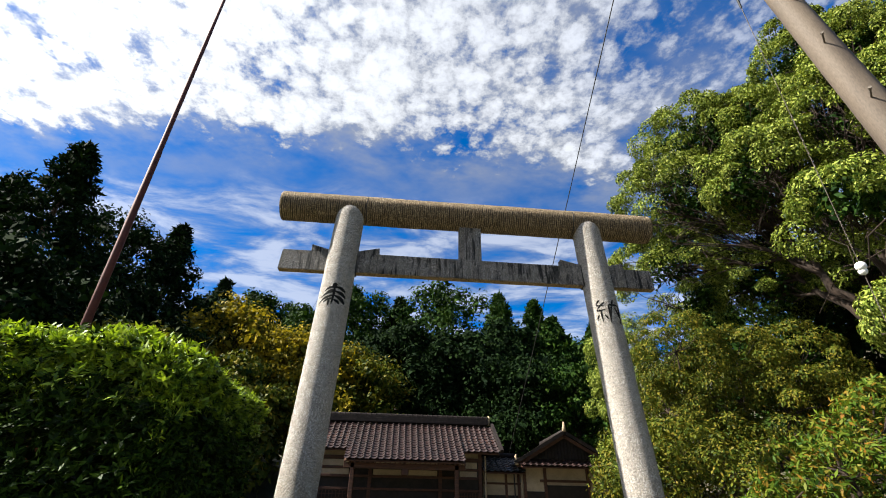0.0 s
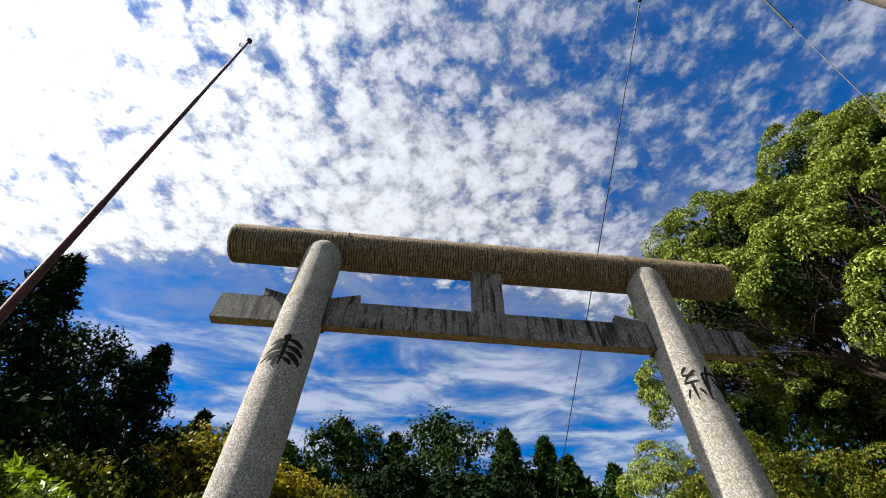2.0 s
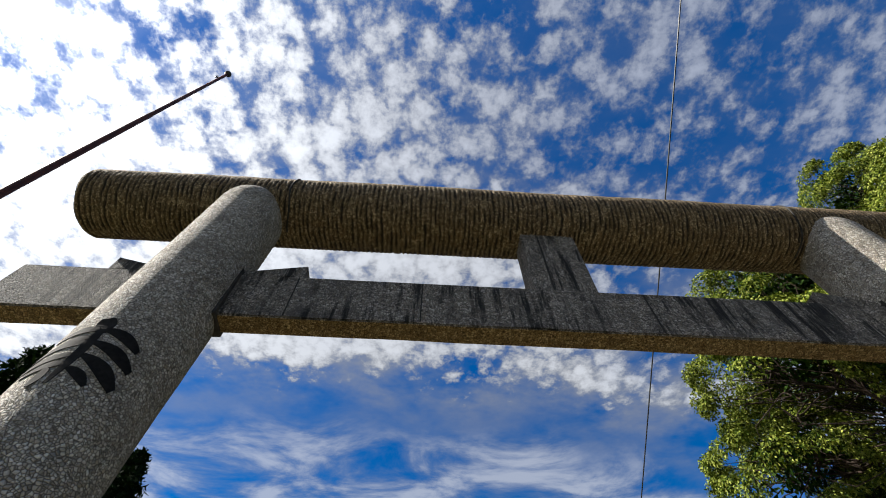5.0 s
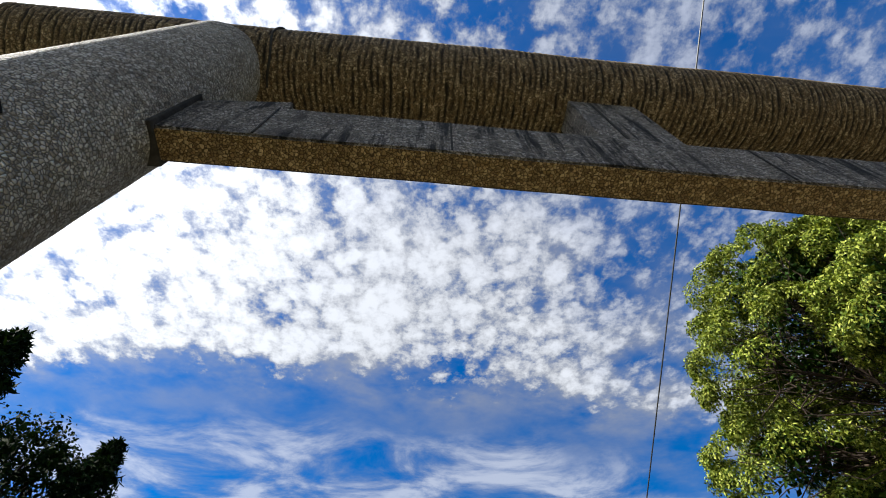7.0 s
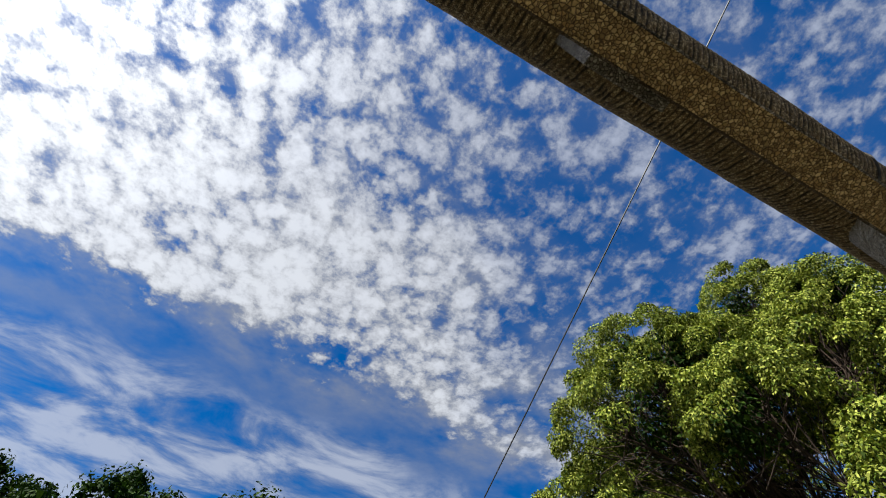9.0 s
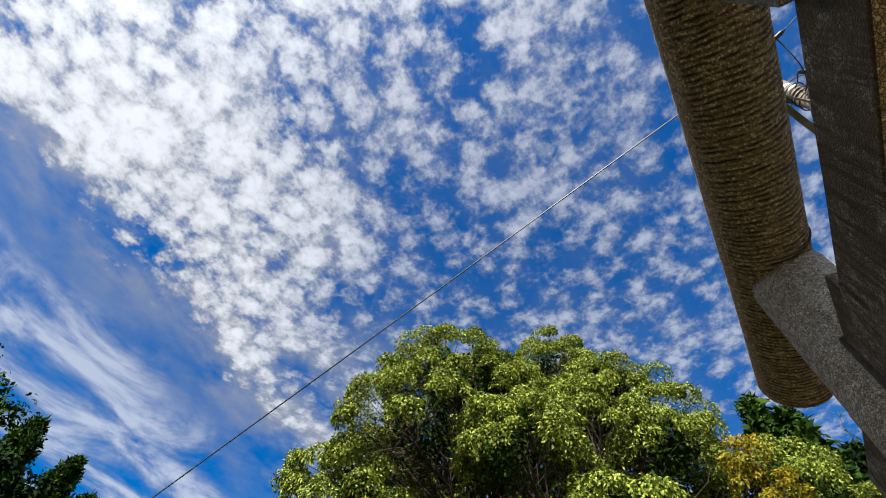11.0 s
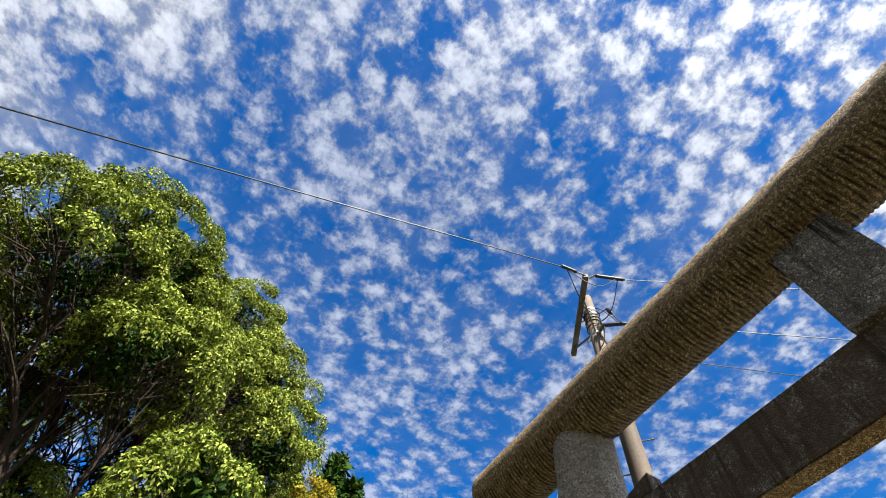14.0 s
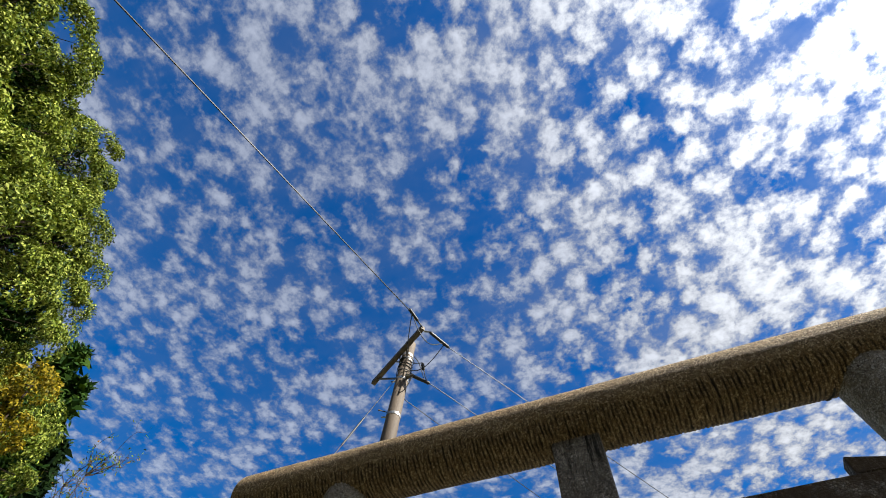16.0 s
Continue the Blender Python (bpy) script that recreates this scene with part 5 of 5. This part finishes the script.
def build_side_hall():
    hall = thing("side_hall", 6.5, 16.8, GROUND, "small gabled timber hall with brown tiles and cream walls", "shrine hall")
    hall.location = (0, 0, 0)
    cx, half, yf, za, ze = 6.55, 2.25, 15.7, 4.88, 3.62
    part("wall", a_box(cx - 1.9, cx + 1.9, 16.0, 16.15, GROUND - 0.05, 3.75), M_PLASTER, hall, "cream plaster wall")
    for s in (-1, 1):
        part("wall", a_box(cx + s * 1.9 - 0.08, cx + s * 1.9 + 0.08, 16.15, 19.0, GROUND - 0.05, 3.75), M_PLASTER, hall)
    part("wall", a_box(cx - 1.9, cx + 1.9, 19.0, 19.15, GROUND - 0.05, 3.75), M_PLASTER, hall)
    for px in (-1.85, -0.95, 0.95, 1.85):
        part("post", a_box(cx + px - 0.06, cx + px + 0.06, 15.93, 15.998, GROUND - 0.05, 3.7), M_TIMBER, hall)
    part("beam", a_box(cx - 1.2, cx + 1.25, 15.90, 15.928, 2.96, 3.06), M_TIMBER, hall)
    part("boarding", a_box(cx - 0.9, cx + 0.9, 15.95, 15.998, GROUND, 2.85), M_DARK, hall, "dark boarded front")
    part("boarding", a_box(cx - 1.8, cx - 1.0, 15.95, 15.998, GROUND, 2.6), M_DARK, hall)
    part("boarding", a_box(cx + 1.0, cx + 1.8, 15.95, 15.998, GROUND, 2.6), M_DARK, hall)
    # gable roof with its ridge towards the yard
    for s in (-1, 1):
        ln = math.hypot(half, za - ze)
        ang = math.atan2(za - ze, half)
        holder = tiled_slope(0, 3.6, (0, 0), (ln, 0), M_TILE, hall)
        m = Matrix.Translation((cx, yf, za)) @ (Matrix.Rotation(ang * s, 4, "Y") if s > 0 else Matrix.Rotation(-ang, 4, "Y") @ Matrix.Diagonal((-1, 1, 1, 1)))
        turn = Matrix(((0, 1, 0, 0), (1, 0, 0, 0), (0, 0, 1, 0), (0, 0, 0, 1)))
        holder.data.transform(m @ turn)
        part("verge", beam((cx + s * (half + 0.05), yf - 0.05, ze + 0.05), (cx, yf - 0.05, za + 0.08), 0.16, 0.14), M_RIDGE, hall)
        part("barge_board", beam((cx + s * half, yf + 0.02, ze - 0.08), (cx, yf + 0.02, za - 0.07), 0.05, 0.16), M_TIMBER, hall)
        ridge_end(hall, cx + s * (half - 0.02), yf - 0.05, ze - 0.05, s * 0.5)
    bm = bmesh.new()
    tri = [(cx - 1.75, 3.86), (cx + 1.75, 3.86), (cx, 4.90)]
    f = [bm.verts.new((x, yf + 0.22, z)) for x, z in tri]
    b = [bm.verts.new((x, yf + 0.30, z)) for x, z in tri]
    bm.faces.new(f), bm.faces.new(b[::-1])
    for k in range(3):
        bm.faces.new((f[k], b[k], b[(k + 1) % 3], f[(k + 1) % 3]))
    bmesh.ops.recalc_face_normals(bm, faces=bm.faces)
    gable = part("gable", bm, M_DARK, hall, "dark latticed gable")
    for k in range(17):
        x = cx - 1.2 + 2.4 * k / 16
        zt = 3.92 + (1.35 - abs(x - cx)) * 0.56
        part("slat", a_box(x - 0.025, x + 0.025, yf + 0.185, yf + 0.218, 3.90, zt), M_RIDGE, gable)
    tiled_slope(cx - 2.15, cx + 2.15, (16.05, 3.90), (15.25, 3.52), M_TILE, hall, label="pent roof of brown tiles under the gable")
    part("eave_deck", beam((cx, 15.3, 3.46), (cx, 16.05, 3.82), 4.2, 0.04), M_TIMBER, hall)
    bm = a_tube([(cx, yf - 0.05, za + 0.08), (cx, 19.2, za + 0.08)], [0.14, 0.14], 12)
    part("ridge_cap", bm, M_RIDGE, hall, smooth=True)
    ridge_end(hall, cx, yf - 0.08, za + 0.1, 0.3)


def build_link():
    ob = thing("covered_passage", 3.9, 16.4, GROUND, "low covered passage with a dark tiled roof", "passage")
    ob.location = (0, 0, 0)
    part("wall", a_box(2.95, 4.6, 16.3, 16.42, GROUND - 0.05, 3.35), M_PLASTER, ob, "cream plaster wall")
    for x in (3.05, 3.95, 4.5):
        part("post", a_box(x - 0.05, x + 0.05, 16.24, 16.298, GROUND - 0.05, 3.35), M_TIMBER, ob)
    part("boarding", a_box(2.98, 4.55, 16.26, 16.298, GROUND, 2.45), M_DARK, ob)
    part("beam", a_box(2.95, 4.6, 16.22, 16.238, 2.85, 2.93), M_TIMBER, ob)
    tiled_slope(2.9, 4.75, (17.2, 4.05), (15.7, 3.30), M_TILE_OLD, ob)
    part("roof_deck", beam((3.8, 15.75, 3.24), (3.8, 17.2, 3.97), 1.8, 0.04), M_TIMBER, ob)
    part("back_wall", a_box(2.95, 4.6, 17.1, 17.2, GROUND - 0.05, 3.9), M_PLASTER, ob)
    bm = a_tube([(2.9, 17.2, 4.10), (4.75, 17.2, 4.10)], [0.12, 0.12], 12)
    part("ridge_cap", bm, M_RIDGE, ob, smooth=True)
    part("downpipe", a_tube([(2.97, 15.78, 3.9), (2.97, 15.78, GROUND)], [0.035, 0.035], 10), M_PLASTER, ob, "pale downpipe")
    part("downpipe", a_tube([(4.3, 16.18, 3.3), (4.3, 16.18, GROUND)], [0.03, 0.03], 10), M_RUBBER, ob, "dark downpipe")


build_main_hall()
build_side_hall()
build_link()
